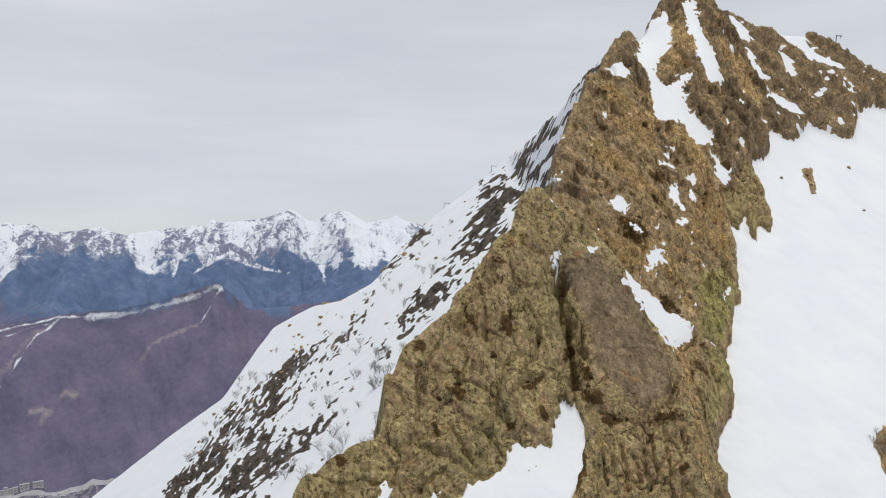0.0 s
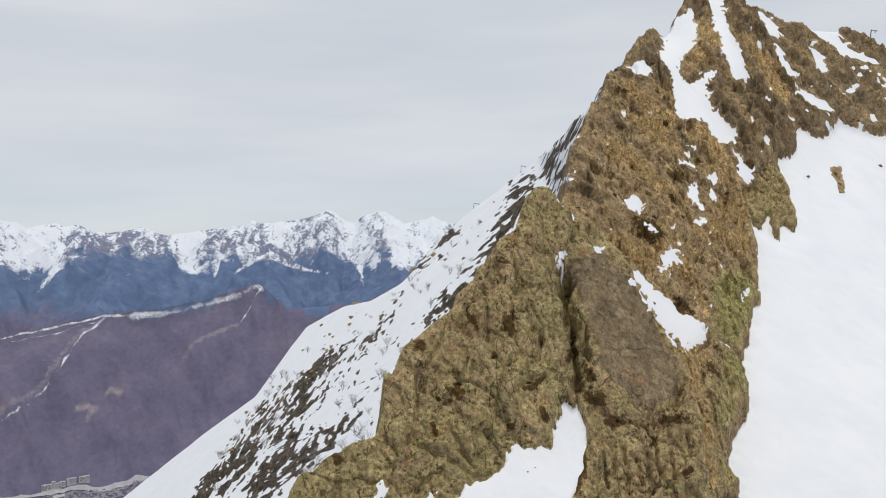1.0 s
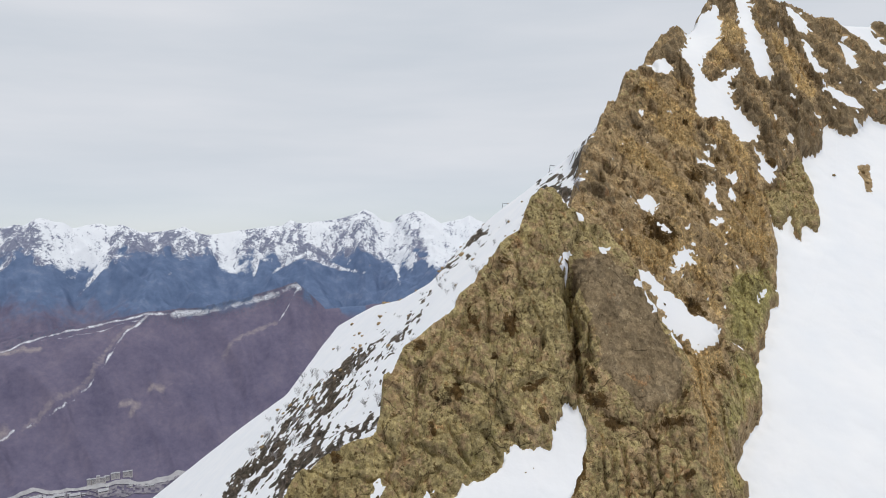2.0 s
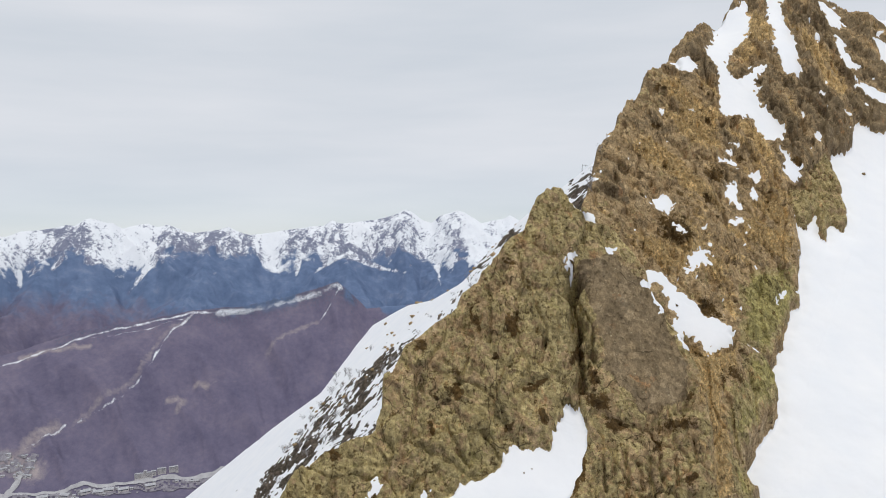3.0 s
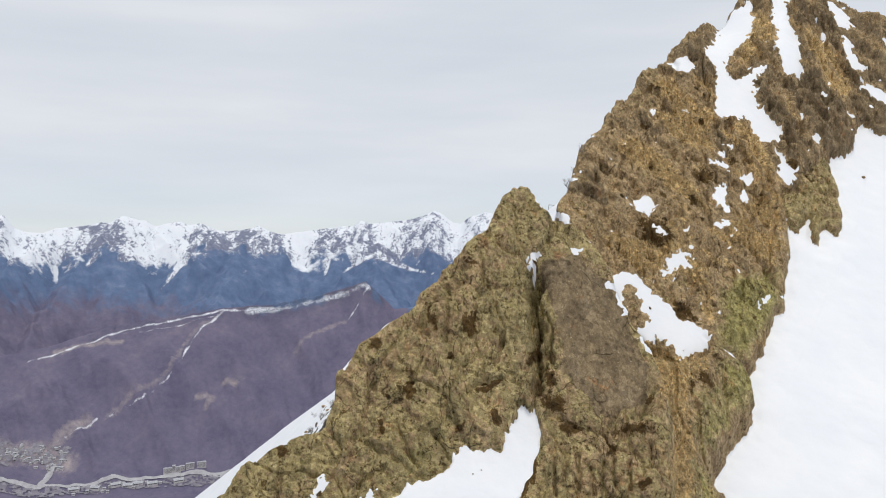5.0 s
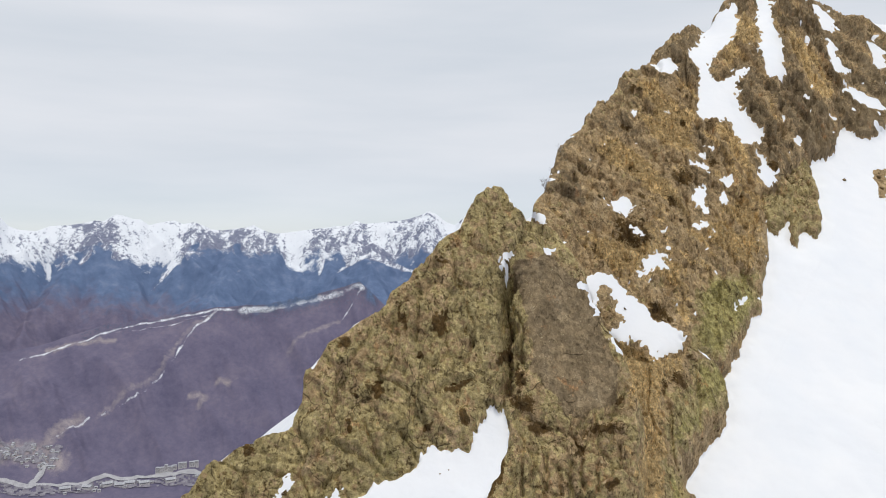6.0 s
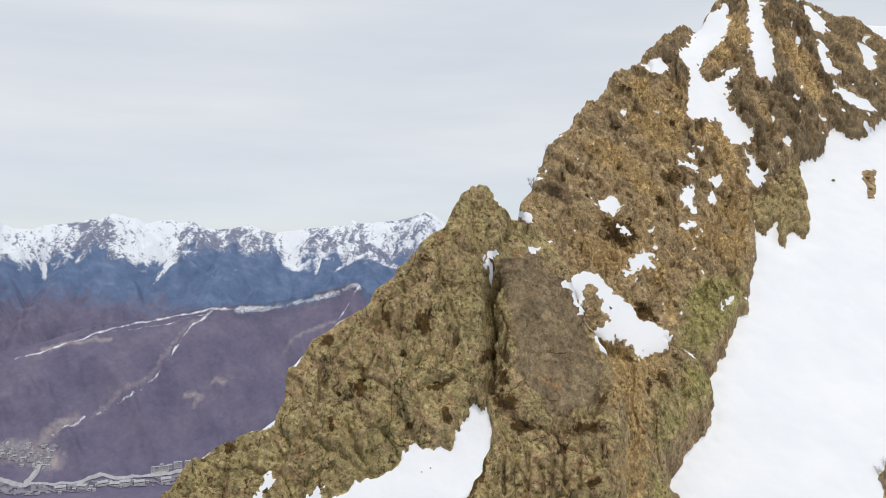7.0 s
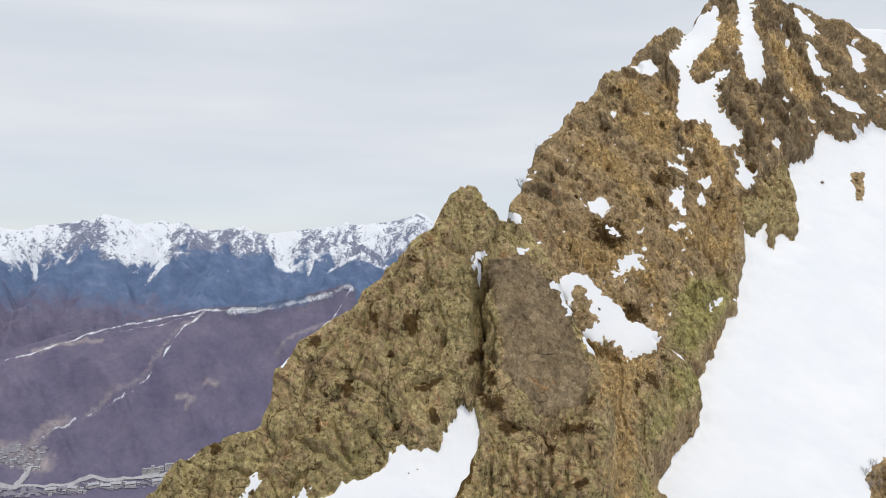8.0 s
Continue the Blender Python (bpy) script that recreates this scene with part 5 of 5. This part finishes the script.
def mat_of_heath(seed):
    """A low cushion of small stiff leaves over short stems, about one metre across."""
    r = random.Random(seed)
    v, f = [], []
    for k in range(420):
        a, t = r.uniform(0, 2 * math.pi), math.sqrt(r.random())
        lump = 0.75 + 0.25 * math.sin(3 * a + seed)
        x, y = t * math.cos(a) * 0.5 * lump, t * math.sin(a) * 0.5 * lump
        h = (0.30 * (1 - t * t) + 0.04) * r.uniform(0.5, 1.1)
        s, tilt = r.uniform(0.035, 0.075), Euler((r.uniform(-1, 1), r.uniform(-1, 1), r.uniform(0, 6.3))).to_matrix()
        i = len(v)
        v += [Vector((x, y, h)) + tilt @ Vector(c) * s for c in ((-0.5, -1, 0), (0.5, -1, 0), (0.65, 0.4, 0.15), (0, 1.2, 0), (-0.65, 0.4, 0.15))]
        f.append((i, i + 1, i + 2, i + 3, i + 4))
        if k % 6 == 0:
            i = len(v)
            v += [Vector((x * 0.4, y * 0.4, -0.08)), Vector((x * 0.4 + 0.02, y * 0.4, -0.08)), Vector((x, y, h))]
            f.append((i, i + 1, i + 2))
    me = bpy.data.meshes.new("heath_cushion")
    me.from_pydata(v, [], f)
    me.materials.append(BRUSH)
    return me


cushions = [mat_of_heath(k) for k in range(4)]
rng = random.Random(11)


def plant_cushion(x, z, size, group):
    p, nrm = at_place(x, z, ROCKS)
    ob = new("heath_shrub", rng.choice(cushions))
    up = (nrm + Vector((0, 0, 0.5))).normalized()
    turn = up.to_track_quat("Z", "Y").to_matrix().to_4x4()
    ob.matrix_basis = Matrix.Translation(p - 0.05 * size * up) @ turn @ pose(0, 0, 0, 0, 0, rng.uniform(0, 360)) @ Matrix.Diagonal((size * rng.uniform(1.0, 1.5), size * rng.uniform(0.7, 1.0), size * rng.uniform(0.7, 1.0), 1))
    tagged(ob, "dark brown low heath shrub clinging to the rock", "shrub", group)


# the pinnacle's painted shade patches are planted as well
for x, z, half, tall_, tilt in HEATH_SLAB + HEATH_SHADE_PINNACLE + HEATH_CRAG:
    c, s_ = math.cos(radians(tilt)), math.sin(radians(tilt))
    for k in range(2 + int(2 * half * tall_)):
        u, v = rng.uniform(-0.75, 0.75) * half, rng.uniform(-0.6, 0.6) * tall_
        plant_cushion(x + u * c - v * s_, z + u * s_ + v * c, rng.uniform(0.3, 0.6), "heath shrubs on the crag")
for x, z in CREVICE[::2]:
    plant_cushion(x + rng.uniform(-0.2, 0.2), z, rng.uniform(0.35, 0.8), "heath shrubs on the crag")
for k in range(26):
    x, z = rng.uniform(15, 40), rng.uniform(-18, 24)
    if outside(np.array([x]), np.array([z]), OUTLINES["upper_crag"])[0] < -1.0:
        plant_cushion(x, z, rng.uniform(0.35, 0.9), "heath shrubs on the crag")

# tufts of dry grass where the turf holds
tz = turfy.reshape(-1)
nrng = np.random.RandomState(4)
pick = np.where((tz + nrng.uniform(-0.15, 0.1, tz.shape) > 0.50) & (snowy.reshape(-1) < 0.5) & (np.isin(owner, [keys.index(k) for k in ("upper_crag", "right_block", "centre_slab")]).reshape(-1)))[0]
pick = nrng.choice(pick, 9000)
base = hill_co[pick]
n_blades = 6
ang = nrng.uniform(0, 2 * np.pi, (len(pick), n_blades))
length = nrng.uniform(0.10, 0.28, (len(pick), n_blades)) * np.clip(base[:, 1:2] / 75, 0.8, 1.3)
lean = nrng.uniform(0.3, 1.1, (len(pick), n_blades))
tip = base[:, None, :] + np.stack([np.cos(ang) * lean * length, np.sin(ang) * lean * length - 0.25 * length, length * nrng.uniform(0.3, 1.0, ang.shape)], -1)
foot = np.stack([-np.sin(ang), np.cos(ang), 0 * ang], -1) * 0.028
tri = np.stack([base[:, None, :] - foot, base[:, None, :] + foot, tip], 2).reshape(-1, 3)
me = bpy.data.meshes.new("dry_grass")
nt = len(tri) // 3
me.vertices.add(len(tri))
me.vertices.foreach_set("co", tri.astype(np.float32).ravel())
me.loops.add(len(tri))
me.loops.foreach_set("vertex_index", np.arange(len(tri), dtype=np.int32))
me.polygons.add(nt)
me.polygons.foreach_set("loop_start", np.arange(0, 3 * nt, 3, dtype=np.int32))
me.polygons.foreach_set("loop_total", np.full(nt, 3, dtype=np.int32))
me.update(calc_edges=True)
me.materials.append(STRAW)
tagged(new("dry_grass", me), "ochre tufts of dry grass on the crags", "grass", kind="stuff")


# bare birches on the snow
def limb(v, f, a, b, r0, r1):
    """A tapered three-sided limb from a to b."""
    d = (b - a).normalized()
    s = d.orthogonal().normalized()
    t = d.cross(s)
    i = len(v)
    for p, r in ((a, r0), (b, r1)):
        for k in range(3):
            q = 2 * math.pi * k / 3
            v.append(p + s * r * math.cos(q) + t * r * math.sin(q))
    for k in range(3):
        m = (k + 1) % 3
        f.append((i + k, i + m, i + 3 + m, i + 3 + k))


def bare_birch(seed):
    """A leafless shrub birch about one metre high: several leaning stems with twigs."""
    r = random.Random(seed)
    v, f = [], []

    def grow(a, d, length, rad, depth):
        b = a + d * length
        limb(v, f, a, b, rad, rad * 0.6)
        if depth:
            for k in range(r.choice((3, 4))):
                t = r.uniform(0.35, 1.0)
                side = Vector((r.uniform(-1, 1), r.uniform(-1, 1), r.uniform(-0.2, 0.9)))
                grow(a + d * length * t, (d * 0.8 + side * 0.75).normalized(), length * r.uniform(0.45, 0.7), rad * 0.5, depth - 1)

    for k in range(4):
        d = Vector((r.uniform(-0.6, 0.6), r.uniform(-0.6, 0.6), 1)).normalized()
        grow(Vector((r.uniform(-0.08, 0.08), r.uniform(-0.08, 0.08), -0.1)), d, r.uniform(0.4, 0.6), 0.016, 3)
    me = bpy.data.meshes.new("bare_birch")
    me.from_pydata(v, [], f)
    me.materials.append(TWIG)
    return me


birches = [bare_birch(k) for k in range(5)]


def plant_birch(x, z, size, where, label):
    p, nrm = at_place(x, z, where)
    ob = new("birch_shrub", rng.choice(birches))
    ob.matrix_basis = Matrix.Translation(p) @ pose(0, 0, 0, rng.uniform(-8, 8), rng.uniform(-14, 4), rng.uniform(0, 360)) @ Matrix.Diagonal((size * 1.1, size * 1.1, size, 1))
    tagged(ob, label, "shrub", "bare birches")


FLANK = ["snow_flank", "crest_flank"]
for x, z in FLANK_SHRUBS:
    for k in range(4):
        plant_birch(x + rng.uniform(-4, 4), z + rng.uniform(-3, 3), rng.uniform(2.2, 4.2), FLANK, "leafless grey birch shrub standing in the snow")
for k in range(60):
    t = rng.random()
    plant_birch(-75 + 80 * t + rng.uniform(-6, 6), -62 + 66 * t + rng.uniform(-10, 4), rng.uniform(1.6, 3.4), FLANK, "leafless grey birch shrub standing in the snow")
for x, z in OUTCROP_SHRUBS:
    plant_birch(x, z, rng.uniform(0.9, 1.5), ["snowfield"], "leafless shrub on a rock outcrop in the snowfield")
for x, z, s in ((15.4, 6.4, 1.7), (15.9, 8.4, 1.6), (14.9, 5.4, 1.4), (16.6, 11.2, 1.2)):
    plant_birch(x, z, s, ["upper_crag"], "small leafless birch on the rocky saddle")


# stones in the snow
def boulder(seed):
    bm = bmesh.new()
    bmesh.ops.create_icosphere(bm, subdivisions=2, radius=0.5)
    r = random.Random(seed)
    off = Vector((r.uniform(0, 50), r.uniform(0, 50), r.uniform(0, 50)))
    for v in bm.verts:
        k = 1 + 0.45 * noise.noise(v.co * 2.2 + off) + 0.2 * noise.noise(v.co * 6 + off)
        v.co = Vector((v.co.x * k * 1.2, v.co.y * k, v.co.z * k * 0.75))
    me = bpy.data.meshes.new("stone")
    bm.to_mesh(me)
    bm.free()
    me.materials.append(ROCK)
    at = me.attributes.new("zone", "FLOAT_COLOR", "POINT")
    at.data.foreach_set("color", [0.1, 0.2, 0.4, 0.0] * len(me.vertices))
    return me


stones = [boulder(k) for k in range(5)]


def lay_stone(x, z, size, where, label):
    p, nrm = at_place(x, z, where)
    ob = new("stone", rng.choice(stones))
    ob.matrix_basis = Matrix.Translation(p) @ pose(0, 0, 0, rng.uniform(-25, 25), rng.uniform(-25, 25), rng.uniform(0, 360)) @ Matrix.Diagonal((size, size * rng.uniform(0.6, 1), size * rng.uniform(0.6, 1), 1))
    tagged(ob, label, "stone", "stones in the snow")


for k in range(70):
    t = rng.random()
    lay_stone(-78 + 86 * t + rng.uniform(-8, 6), -60 + 72 * t + rng.uniform(-8, 8), rng.uniform(0.6, 2.2), FLANK, "dark stone poking out of the steep snow slope")
for x, z, s in ((61, 10.5, 0.9), (60.4, 9.0, 0.7), (59.6, 7.6, 0.6), (55.2, 9.8, 0.6), (71, 12, 0.7), (68.5, 4.5, 0.6)):
    lay_stone(x, z, s, ["snowfield"], "small dark stone on the open snowfield")


for x, z in ((9.3, -16.2), (9.9, -16.0)):
    lay_stone(x, z, 0.12, ["gully_snow"], "small dark stone lying on the gully snow")


# marker poles on the skyline
def marker_pole(x, z, height, where):
    p, nrm = at_place(x, z, where)
    ob = new("marker_pole")
    ob.matrix_basis = Matrix.Translation(p) @ pose(0, 0, 0, 0, 6, 0)
    part("pole", box(-0.07, -0.07, -0.4, 0.07, 0.07, height), METAL, ob)
    part("arm", box(-0.05, -0.05, height - 0.25, height * 0.75, 0.05, height - 0.1), METAL, ob)
    part("brace", box(0.45 * height, -0.05, height - 0.7, 0.45 * height + 0.1, 0.05, height - 0.22), METAL, ob)
    tagged(ob, "grey metal marker pole with a side arm on the crest", "marker pole", "marker poles")


for (x, z), h in zip(MARKERS, (3.6, 2.2, 2.6)):
    marker_pole(x, z, h, ["snow_flank"])
for x, z in CREST_MARK:
    marker_pole(x, z, 1.7, ["summit_crag"])
